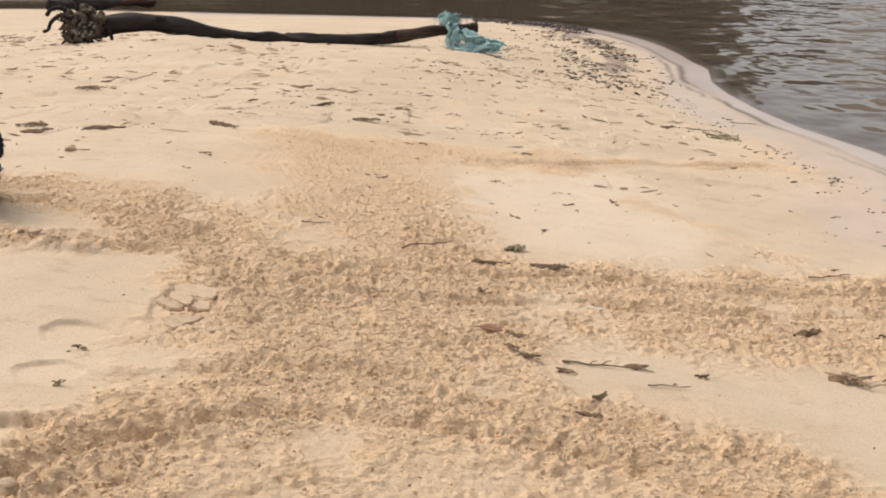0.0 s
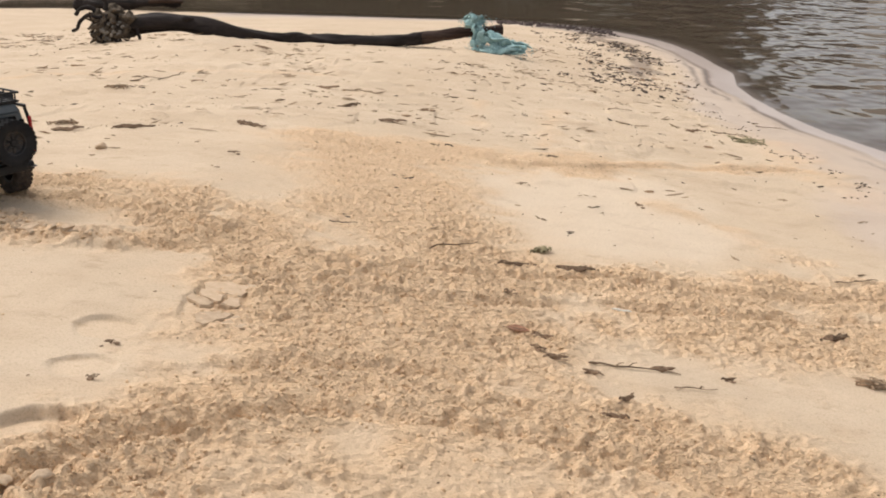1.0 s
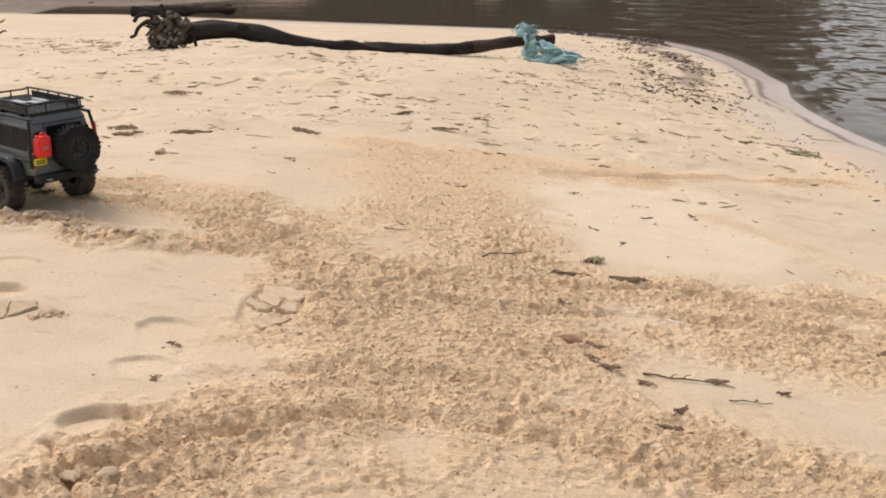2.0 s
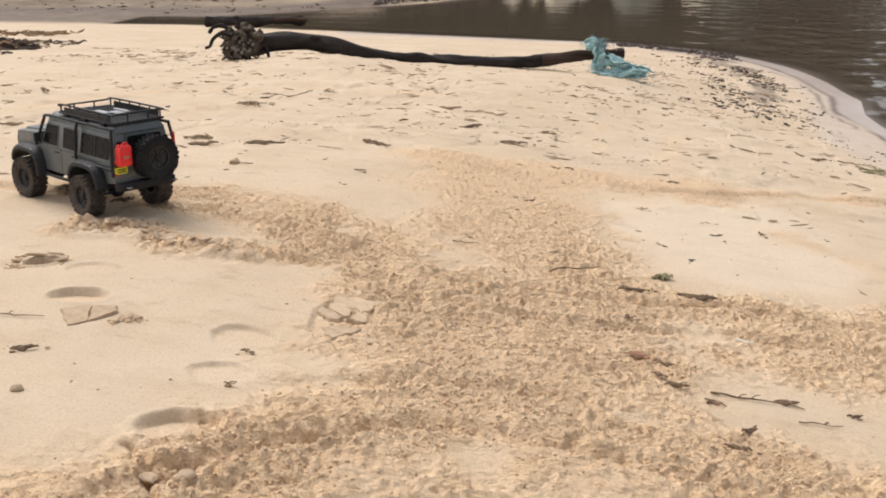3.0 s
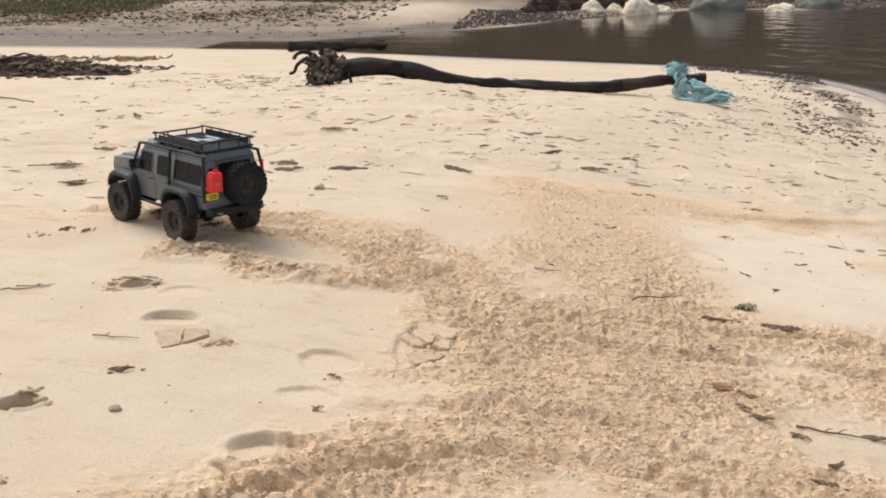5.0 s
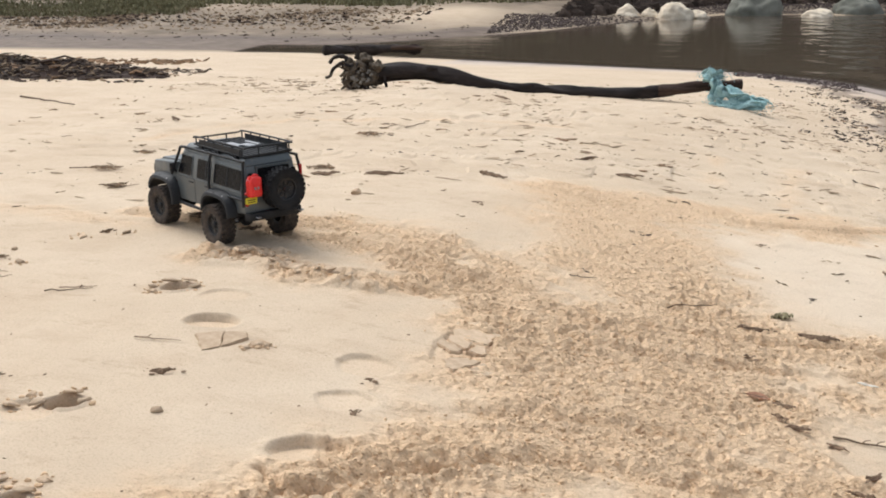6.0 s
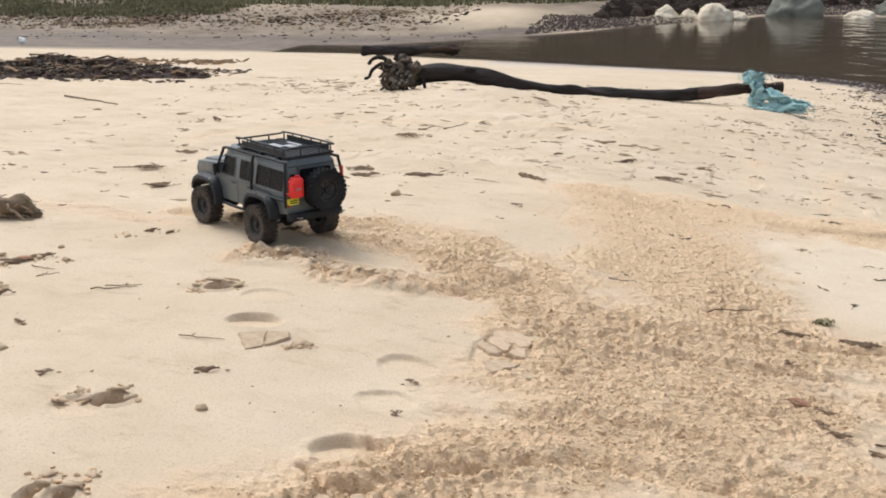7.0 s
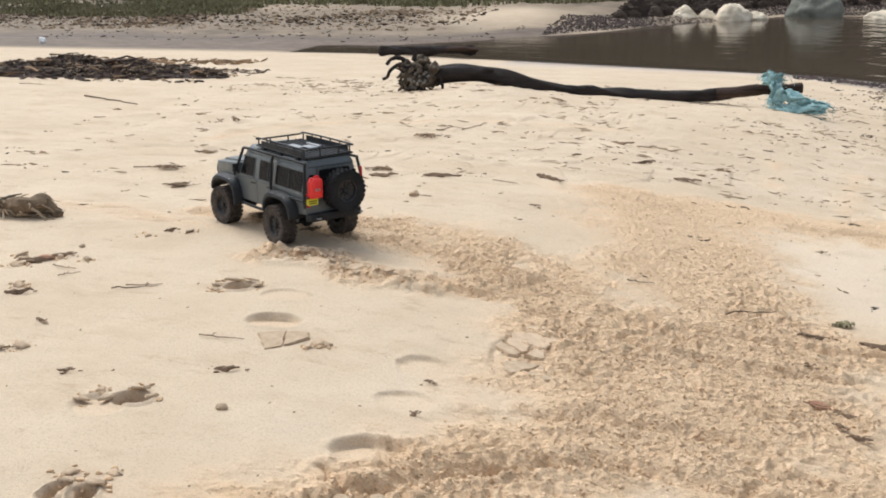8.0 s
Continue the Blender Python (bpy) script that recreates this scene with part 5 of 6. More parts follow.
bark(-2.48, 4.53, 0.141, -48)
twig(-2.74, 4.02, 0.052, 51)
twig(-0.33, 2.64, 0.077, 16)
weed(0.19, 2.65, 0.039, 8)
bark(-1.71, 2.58, 0.040, 43)
bark(-1.48, 2.81, 0.120, -33)
bark(-1.58, 1.79, 0.030, -0)
twig(-1.54, 1.63, 0.045, 27)
bark(-1.77, 1.96, 0.070, 22)
bark(-4.80, 11.86, 0.213, -6)
bark(-1.30, 2.68, 0.061, 42)
bark(-0.73, 3.19, 0.041, 12)
twig(-1.31, 4.65, 0.465, 69)
bark(-0.29, 4.02, 0.113, 18)
twig(0.15, 2.06, 0.035, -27)
stick(-3.66, 5.28, 0.567, -27)
litterbit(-9.12, 12.09, 0.170, -12)
litterbit(-5.06, 7.01, 0.104, -43)
twig(-4.74, 6.00, 0.517, -4)
twig(-1.96, 3.12, 0.112, 48)

# three bark bits added inside the pits to stand in for deep shade
bark(-1.268, 2.135, 0.045, 20)
bark(-1.152, 1.470, 0.040, 30)
bark(-1.045, 1.135, 0.045, 60)
bark(-1.72, 3.13, 0.09, 20)
bark(-1.92, 3.45, 0.10, -5)
bark(-1.86, 2.27, 0.07, 25)
bark(-1.32, 2.975, 0.06, 10)
bark(-0.755, 3.654, 0.09, -15)
leaf(-1.885, 2.228, 0.05, 12)
twig(-1.79, 2.17, 0.08, -10)
twig(-1.50, 2.085, 0.09, 18)
clump(-2.183, 3.395, 0.100, 5)
clump(-1.712, 3.191, 0.140, -8)
clump(-1.960, 3.560, 0.080, 0)
clump(-1.350, 2.971, 0.050, 0)
clump(-1.490, 2.785, 0.100, 10)
clump(-1.960, 3.814, 0.070, 0)
clump(-2.225, 3.755, 0.080, -5)
clump(-1.997, 3.127, 0.060, 5)
clump(-1.444, 4.298, 0.120, 8)
clump(-1.398, 3.569, 0.100, -5)
clump(-1.669, 3.454, 0.080, 0)
bark(0.149, 2.048, 0.050, -10)
bark(0.136, 1.979, 0.030, -50)
bark(0.167, 1.936, 0.045, -8)
bark(0.288, 1.765, 0.035, 30)
bark(0.269, 2.523, 0.100, -8)
bark(0.389, 1.951, 0.050, -15)
bark(-1.346, 3.458, 0.11, 5)


# ---- broken crust round the footprints ----
def crust_slab(x, y, size, turn, tilt, lift=0.004):
    r = rng_next()
    ob = thing("sand_crust_slab", pose(x, y, max(ground_at(x, y), float(form(np.array([x]), np.array([y]))[0]) - 0.004) + lift, tilt, r.uniform(-8, 8), turn), "broken slab of damp sand crust by a footprint", "sand crust", "broken crust")
    n = r.randrange(5, 9)
    corners = [(size * r.uniform(0.45, 1.1) * math.cos(6.283 * (i + r.uniform(-0.25, 0.25)) / n), size * r.uniform(0.35, 0.85) * math.sin(6.283 * (i + r.uniform(-0.25, 0.25)) / n)) for i in range(n)]
    out = []
    for (ax, ay), (bx, by) in zip(corners, corners[1:] + corners[:1]):
        for u in (0.0, 0.33, 0.67):
            out.append((ax + (bx - ax) * u + r.uniform(-0.09, 0.09) * size, ay + (by - ay) * u + r.uniform(-0.09, 0.09) * size))
    # a lens-shaped flake: thin ragged rim, crumbly top
    bm = bmesh.new()
    rings = []
    for k, z in ((1.0, -0.004), (1.04, -0.001), (0.85, 0.0012), (0.5, 0.0022)):
        rings.append([bm.verts.new((px * k, py * k, z + r.uniform(-0.0008, 0.0008))) for px, py in out])
    for a, b in zip(rings, rings[1:]):
        for k in range(len(out)):
            bm.faces.new((a[k], a[(k + 1) % len(out)], b[(k + 1) % len(out)], b[k]))
    bm.faces.new(rings[-1])
    bm.faces.new(rings[0][::-1])
    part("slab", bm, CRUST, ob, smooth=50)
    for i in range(7):
        s = r.uniform(0.0015, 0.005)
        bm = bmesh.new()
        a = r.uniform(0, 6.28)
        q = ob.matrix_world.inverted() @ Vector((x + size * r.uniform(0.8, 1.8) * math.cos(a), y + size * r.uniform(0.7, 1.5) * math.sin(a), 0))
        w = ob.matrix_world @ q
        q = ob.matrix_world.inverted() @ Vector((w.x, w.y, ground_at(w.x, w.y) + s * 0.3))
        lump(bm, q, (s * 1.4, s, s * 0.8), r.random() * 9, 0.6, 1)
        part("crumb", bm, CLOD, ob)
    return ob


for row in [(-0.935, 1.845, 0.018, 20, 16, 0.006), (-0.912, 1.842, 0.013, 70, 20, 0.005), (-0.95, 1.82, 0.010, 10, -20, 0.004),
            (-1.295, 2.165, 0.026, 12, -28, 0.010), (-1.255, 2.180, 0.024, -15, -24, 0.010), (-1.228, 2.150, 0.018, 50, -15, 0.006), (-1.325, 2.130, 0.018, -30, -14, 0.005), (-1.31, 2.10, 0.014, 10, 10, 0.003),
            (-1.160, 1.505, 0.026, 10, -26, 0.010), (-1.125, 1.485, 0.016, 40, -18, 0.007), (-1.20, 1.462, 0.022, 40, -10, 0.004), (-1.245, 1.445, 0.016, 5, -18, 0.003), (-1.23, 1.49, 0.014, 80, 20, 0.003),
            (-1.052, 1.125, 0.022, 85, 35, 0.006), (-1.075, 1.165, 0.020, 15, -20, 0.006), (-1.028, 1.160, 0.022, -10, -18, 0.006), (-1.095, 1.190, 0.018, 20, -8, 0.004), (-1.02, 1.205, 0.018, 10, 14, 0.003),
            (-0.66, 1.275, 0.024, 130, 10, 0.004), (-0.60, 1.265, 0.018, 15, 14, 0.004),
            (-1.30, 2.415, 0.018, 30, 25, 0.005), (-1.25, 2.385, 0.022, 70, 30, 0.006), (-1.18, 2.375, 0.018, 10, 35, 0.006), (-1.10, 2.345, 0.020, 120, 25, 0.006), (-1.05, 2.315, 0.015, 40, 40, 0.005), (-1.00, 2.335, 0.018, 80, 28, 0.005), (-0.93, 2.305, 0.016, 20, 22, 0.004), (-1.36, 2.52, 0.016, 50, 30, 0.004), (-1.21, 2.44, 0.014, 100, 40, 0.005)]:
    crust_slab(*row)


def crust_tile():
    """The flat piece of crust that a heel has pushed out of the deep footprint."""
    x, y = -1.016, 1.838
    ob = thing("sand_crust_slab", pose(x, y, ground_at(x, y) + 0.0065, 3, 2, 20), "squarish tile of crust pushed out of a footprint", "sand crust", "broken crust")
    r = random.Random(31)
    for corners in ([(-0.054, 0.036), (0.008, 0.044), (0.004, -0.042), (-0.034, -0.058)], [(0.0095, 0.044), (0.054, 0.038), (0.060, 0.004), (0.0055, -0.038)]):
        outline = []
        for (ax, ay), (bx, by) in zip(corners, corners[1:] + corners[:1]):
            for u in (0.0, 0.2, 0.4, 0.6, 0.8):
                outline.append((ax + (bx - ax) * u + r.uniform(-0.002, 0.002), ay + (by - ay) * u + r.uniform(-0.002, 0.002)))
        bm = bmesh.new()
        extruded(bm, outline[::-1], "z", -0.012, 0.0)
        bmesh.ops.bevel(bm, geom=[e for e in bm.edges if abs(e.verts[0].co.z) < 1e-6 and abs(e.verts[1].co.z) < 1e-6], offset=0.0025, segments=2, affect="EDGES")
        part("slab", bm, CRUST, ob, smooth=40)


crust_tile()
# sods along the inner track, trampled crust further up, and a broken patch by the driftwood
sod_rng = random.Random(23)
for (ax, ay), (bx, by) in zip(TURNED[14][0][:4], TURNED[14][0][1:5]):
    for i in range(7):
        u = sod_rng.random()
        crust_slab(ax + (bx - ax) * u + sod_rng.gauss(0, 0.012), ay + (by - ay) * u + sod_rng.gauss(0, 0.035), sod_rng.uniform(0.012, 0.026), sod_rng.uniform(0, 180), sod_rng.uniform(-50, 50), 0.006)
for x, y in ((-1.93, 3.435), (-1.77, 3.362), (-1.737, 3.138), (-1.71, 3.14), (-1.669, 2.92), (-1.90, 2.20), (-1.86, 2.26), (-1.93, 2.22), (-1.79, 1.97), (-1.70, 2.56), (-1.55, 1.64)):
    for i in range(2):
        crust_slab(x + sod_rng.gauss(0, 0.03), y + sod_rng.gauss(0, 0.03), sod_rng.uniform(0.014, 0.026), sod_rng.uniform(0, 180), sod_rng.uniform(-35, 35), 0.005)


def cracked_crust():
    """A patch of crust that has broken into plates beside the tracks."""
    ob = thing("cracked_crust", pose(-0.53, 1.975, ground_at(-0.53, 1.975)), "patch of damp sand crust cracked into plates", "sand crust", "broken crust")
    plates = [
        [(-0.055, 0.111), (-0.038, 0.170), (0.024, 0.200), (0.070, 0.135), (0.053, 0.065), (0.022, 0.074), (0.011, 0.024), (-0.028, 0.050)],
        [(-0.076, 0.054), (-0.070, 0.117), (-0.058, 0.102), (-0.032, 0.045), (0.005, 0.014), (0.005, -0.006), (-0.016, -0.012), (-0.044, 0.018)],
        [(0.017, 0.009), (0.028, 0.055), (0.048, 0.056), (0.063, 0.013), (0.053, 0.000)],
        [(-0.021, -0.052), (-0.010, -0.036), (0.015, -0.028), (0.054, -0.023), (0.051, -0.048), (0.025, -0.081), (0.014, -0.100), (-0.007, -0.095)],
        [(0.020, -0.110), (0.047, -0.068), (0.060, -0.033), (0.089, -0.062), (0.098, -0.095), (0.063, -0.107)],
    ]
    r = random.Random(17)
    for k, corners in enumerate(plates):
        outline = []
        for (ax, ay), (bx, by) in zip(corners, corners[1:] + corners[:1]):
            for u in (0.0, 0.25, 0.5, 0.75):
                outline.append((ax + (bx - ax) * u + r.uniform(-0.0035, 0.0035), ay + (by - ay) * u + r.uniform(-0.0035, 0.0035)))
        bm = bmesh.new()
        extruded(bm, outline, "z", -0.014, 0.0)
        bmesh.ops.bevel(bm, geom=[e for e in bm.edges if abs(e.verts[0].co.z) < 1e-6 and abs(e.verts[1].co.z) < 1e-6], offset=0.002, segments=2, affect="EDGES")
        cx, cy = sum(p[0] for p in corners) / len(corners), sum(p[1] for p in corners) / len(corners)
        w = ob.matrix_world @ Vector((cx, cy, 0))
        fall = math.degrees(math.atan(float((form(np.array([w.x - 0.05]), np.array([w.y])) - form(np.array([w.x + 0.05]), np.array([w.y])))[0]) / 0.1))
        plate = part("plate", bm, CRUST, ob, smooth=40)
        plate.matrix_local = pose(cx, cy, float(form(np.array([w.x]), np.array([w.y]))[0]) - ob.location.z + (0.0005, 0.002, 0.002, 0.001, 0.0015)[k], (1, -2, -2, 0, -1)[k], fall + (0.5, -1, 2, 0, -1)[k], 0) @ pose(-cx, -cy, 0)
    return ob


cracked_crust()


# ---- loose stuff too small to count ----
def scattered(name, label, category, material, count, seed, place, shape, spin=3.2, rise=None, huddle=0, sit=0.45, soft=False):
    """Many small uneven bits in one mesh. place(rng) gives x, y or None; shape(rng) gives the three half sizes."""
    r = random.Random(seed)
    base = bmesh.new()
    bmesh.ops.create_icosphere(base, subdivisions=1, radius=1)
    bv = np.array([v.co[:] for v in base.verts])
    bf = np.array([[v.index for v in f.verts] for f in base.faces])
    base.free()
    spots = []
    while len(spots) < count:
        p = place(r)
        if p:
            spots.append(p)
            if huddle and r.random() < 0.45:
                for k in range(r.randrange(1, 4)):
                    spots.append((p[0] + r.gauss(0, huddle), p[1] + r.gauss(0, huddle * 0.6)))
    count = len(spots)
    sx, sy = np.array([p[0] for p in spots]), np.array([p[1] for p in spots])
    z = form(sx, sy) + relief(sx, sy)[0]
    if rise:
        z = z + np.array([rise(*p) for p in spots])
    verts, faces = [], []
    for i in range(count):
        a, b, c = shape(r)
        t, tip = r.uniform(-spin, spin), r.gauss(0, 0.2)
        v = bv * (1 + np.array([r.uniform(-0.55, 0.45) for _ in range(12)])[:, None]) * (a, b, c)
        v = np.stack([v[:, 0] * math.cos(tip) - v[:, 2] * math.sin(tip), v[:, 1], v[:, 0] * math.sin(tip) + v[:, 2] * math.cos(tip)], -1)
        v = np.stack([v[:, 0] * math.cos(t) - v[:, 1] * math.sin(t), v[:, 0] * math.sin(t) + v[:, 1] * math.cos(t), v[:, 2]], -1)
        verts.append(v + (sx[i], sy[i], z[i] + c * sit))
        faces.append(bf + 12 * i)
    me = bpy.data.meshes.new(name)
    me.from_pydata(np.concatenate(verts).tolist(), [], np.concatenate(faces).tolist())
    me.materials.append(material)
    if soft:
        me.shade_smooth()
    return tagged(new(name, me), label, category, kind="stuff")


def on_turned(r):
    x, y = r.uniform(-1.9, 1.3), r.uniform(1.1, 3.6)
    c = lookup(LTURN, x, y)
    k = 0.6 + 0.4 * float(vnoise(np.array([x * 7.0]), np.array([y * 9.0]), 63)[0])
    return (x, y) if r.random() < c ** 3 * k * (1.3 - 0.28 * y) else None


def on_bar(r):
    """Thin litter on the upper bar, thicker towards the point."""
    x, y = r.uniform(-3.2, 1.5), r.uniform(2.7, 7.5)
    k = 0.5 + 0.5 * float(vnoise(np.array([x * 1.6]), np.array([y * 1.6]), 61)[0])
    d = 0.25 + 0.75 * math.exp(-((x - 0.7) / 0.7) ** 2 - ((y - 5.6) / 1.3) ** 2)
    return (x, y) if r.random() < k * d and ground_at(x, y) > WATER + 0.05 else None


def on_point(r):
    """The dark strand line near the point of the bar."""
    u = r.random()
    x, y = 0.98 + 0.16 * math.sin(3.1 * u) + r.gauss(0, 0.10 + 0.08 * u), 9.0 - 3.3 * u + r.gauss(0, 0.2)
    if r.random() < 0.25:
        x, y = x - abs(r.gauss(0, 0.35)), y - abs(r.gauss(0, 0.5))
    return (x, y) if vnoise(np.array([x * 5]), np.array([y * 2.5]), 66)[0] > r.uniform(-0.6, 0.5) and ground_at(x, y) > WATER + 0.02 else None


def on_strand(r):
    u = r.random()
    x, y = 1.10 + 0.45 * u + r.gauss(0, 0.06), 5.7 - 2.2 * u + r.gauss(0, 0.15)
    return (x, y) if ground_at(x, y) > WATER + 0.02 else None


def on_flat(r):
    return (r.uniform(-2.2, 1.3), r.uniform(1.1, 4.2))


def on_near_edge(r):
    x = r.uniform(0.3, 1.25)
    y = 9.75 - 0.8 * max(0, x - 0.5) + r.gauss(0, 0.2)
    return (x, y)


def on_upper(r):
    """Small wind-blown dashes of litter, and sand ridges, thickest below the log."""
    x, y = r.uniform(-3.4, 1.3), 2.9 + 4.2 * r.random() ** 0.8
    k = 0.5 + 0.5 * float(vnoise(np.array([x * 2.1]), np.array([y * 2.1]), 62)[0])
    return (x, y) if r.random() < k * k * (0.35 + 0.65 * smooth01((y - 3.0) / 2)) and lookup(LCHURN, x, y) < 0.2 and ground_at(x, y) > WATER + 0.05 else None


scattered("sand_clods", "loose crumbs of turned damp sand", "sand", CLOD, 15000, 1, on_turned, lambda r: (s := 0.0012 + 0.0038 * r.random() ** 3, s * r.uniform(0.5, 1), s * r.uniform(0.5, 0.9)), 3.2, None, 0, 0.15, True)
scattered("beach_litter", "scattered dark leaf and bark litter on sand", "plant litter", STRAND, 300, 2, on_bar, lambda r: (s := 0.0025 + 0.017 * r.random() ** 3, 0.0012 + s * r.uniform(0.1, 0.3), 0.0015 + s * 0.05), 0.8, None, 0.02)
scattered("beach_litter", "scattered dry brown bits of plant litter", "plant litter", DRY, 520, 8, on_bar, lambda r: (s := 0.0025 + 0.02 * r.random() ** 3, 0.0012 + s * r.uniform(0.1, 0.35), 0.0015 + s * 0.05), 1.0, None, 0.02)
# pale tan flakes added to stand in for low ridges of sand
scattered("upper_litter", "pale thin flakes standing in for low sand ridges", "plant litter", PALE_DRY, 750, 10, on_upper, lambda r: (s := 0.008 + 0.045 * r.random() ** 2, 0.0018 + s * r.uniform(0.05, 0.16), 0.0015 + s * 0.03), 0.3, None, 0.03)
scattered("upper_litter", "dark ragged flakes of bark on the bar", "plant litter", LITTER, 150, 14, on_upper, lambda r: (s := 0.007 + 0.021 * r.random() ** 2, s * r.uniform(0.2, 0.5), 0.002 + s * 0.08), 0.5, None, 0.025)
scattered("upper_litter", "thin dashes of brown litter below the log", "plant litter", DRY, 330, 9, on_upper, lambda r: (s := 0.005 + 0.028 * r.random() ** 2, 0.0015 + s * r.uniform(0.08, 0.22), 0.0015 + s * 0.04), 0.35, None, 0.028)
scattered("strand_litter", "thick dark washed-up leaf litter near the water", "plant litter", STRAND, 1000, 3, on_point, lambda r: (s := 0.004 + 0.028 * r.random() ** 2.2, s * r.uniform(0.2, 0.65), 0.0015 + s * r.uniform(0.04, 0.12)), 1.6, None, 0.03)
scattered("strand_litter", "brown washed-up leaves and bark near the water", "plant litter", LITTER, 300, 13, on_point, lambda r: (s := 0.004 + 0.022 * r.random() ** 2.2, s * r.uniform(0.2, 0.6), 0.0015 + s * r.uniform(0.03, 0.1)), 1.6, None, 0.03)
scattered("strand_litter", "thin line of dark litter along the shore", "plant litter", STRAND, 170, 4, on_strand, lambda r: (s := r.uniform(0.002, 0.010), s * r.uniform(0.15, 0.4), 0.0015 + s * 0.06), 0.9, None, 0.02)
scattered("fine_litter", "tiny dark specks of litter on sand", "plant litter", BARK, 260, 5, on_flat, lambda r: (s := r.uniform(0.0015, 0.005), s * r.uniform(0.3, 0.7), 0.0012))
scattered("edge_stones", "dark wet stones at the bar's point", "stones", PEBBLE, 420, 6, on_near_edge, lambda r: (s := r.uniform(0.01, 0.03), s * 0.5, s * 0.3))


# ---- the heap of drift litter ----
def on_heap_back(r):
    return (r.uniform(-6.6, -4.4), 8.6 + r.gauss(0, 0.22))


def heap_rise(x, y):
    """How high the heap lies above the sand."""
    u = (x + 6.0) / 2.3
    if not 0 < u < 1:
        return 0.0
    wide = 0.62 - 0.38 * u
    v = (y - 7.0 + 0.15 * u) / wide
    if abs(v) > 1:
        return 0.0
    n = 0.55 + 0.45 * float(vnoise(np.array([x * 3.1]), np.array([y * 3.1]), 81)[0]) + 0.3 * float(vnoise(np.array([x * 8.0]), np.array([y * 8.0]), 82)[0])
    return max(0.0, 0.13 * (1 - v * v) * min(1, 5 * u, 5 * (1 - u)) * n)


def on_heap(r):
    while True:
        x, y = r.uniform(-6.0, -3.7), r.uniform(6.3, 7.7)
        if heap_rise(x, y) > r.uniform(-0.01, 0.05):
            return (x, y)


def drift_heap():
    ob = thing("drift_heap", pose(-4.5, 7.0, ground_at(-4.5, 7.0)), "long low heap of dark drift wood and plant litter", "litter heap")
    inv = ob.matrix_world.inverted()
    r = random.Random(21)
    bm = bmesh.new()
    nx, ny = 110, 60
    rows = []
    for j in range(ny):
        y = 6.3 + 1.45 * j / (ny - 1)
        rows.append([])
        for i in range(nx):
            x = -6.05 + 2.4 * i / (nx - 1)
            h = heap_rise(x, y)
            rows[-1].append(bm.verts.new(inv @ Vector((x, y, ground_at(x, y) - 0.012 + h * (0.75 + 0.5 * r.random())))))
    for a, b in zip(rows, rows[1:]):
        for i in range(nx - 1):
            bm.faces.new((a[i], a[i + 1], b[i + 1], b[i]))
    tagged(part("matted_litter", bm, BARK_END, ob, "matted dark plant litter", 30), kind="stuff")
    for i in range(280):
        x, y = on_heap(r)
        length = r.uniform(0.05, 0.30) * r.uniform(0.5, 1)
        a = r.gauss(0.1, 1.0)
        d = Vector((math.cos(a), math.sin(a), r.uniform(-0.1, 0.16))) * length / 2
        c = Vector((x, y, ground_at(x, y) + heap_rise(x, y) + r.uniform(-0.004, 0.014)))
        k = r.uniform(0.003, 0.011)
        bm = bmesh.new()
        tube(bm, [inv @ (c - d), inv @ (c + Vector((0, r.gauss(0, 0.01), r.gauss(0, 0.008)))), inv @ (c + d)], [k, k * 0.9, k * 0.5], 6, 0.5)
        part("broken_stick", bm, (BARK_END, BARK, STRAND, DRY, STRAND, TWIG, LITTER)[i % 7], ob)
    return ob


drift_heap()
scattered("heap_litter", "broken bark and leaf litter over the heap", "plant litter", STRAND, 900, 31, on_heap, lambda r: (s := r.uniform(0.012, 0.045), s * r.uniform(0.15, 0.4), 0.004 + s * 0.15), 1.0, heap_rise)
scattered("heap_litter", "paler dry bits strewn over the heap", "plant litter", DRY, 420, 32, on_heap, lambda r: (s := r.uniform(0.01, 0.035), s * r.uniform(0.15, 0.4), 0.003 + s * 0.15), 1.0, heap_rise)
scattered("heap_litter", "thin outlying band of dark litter", "plant litter", LITTER, 330, 33, on_heap_back, lambda r: (s := r.uniform(0.015, 0.06), s * r.uniform(0.12, 0.3), 0.004 + s * 0.12), 0.6)


# ---- the far bank ----
def boulder(x, y, sx, sy, sz, seed, material, label):
    ob = thing("boulder", pose(x, y, WATER), label, "boulder", "boulders in the river")
    bm = bmesh.new()
    lump(bm, (0, 0, 0), (sx, sy, sz), seed, 0.22, 5)
    part("stone", bm, material, ob, smooth=180)
    return ob


boulder(-1.20, 18.2, 0.25, 0.2, 0.20, 1, ROCK, "pale rounded boulder standing in the river")
boulder(-0.82, 18.25, 0.15, 0.14, 0.15, 2, ROCK, "small pale boulder beside a larger one")
boulder(-0.40, 18.0, 0.29, 0.24, 0.27, 3, ROCK, "pale humped boulder standing in the river")
boulder(-0.02, 18.3, 0.17, 0.15, 0.12, 4, ROCK, "low pale boulder beside a humped one")
boulder(0.92, 19.2, 0.46, 0.35, 0.42, 5, ROCK_DARK, "large greenish boulder at the far bank")
boulder(1.90, 18.6, 0.25, 0.2, 0.14, 6, ROCK, "low pale boulder standing in the river")
boulder(2.6, 19.6, 0.4, 0.3, 0.3, 7, ROCK_DARK, "greenish boulder at the far bank")


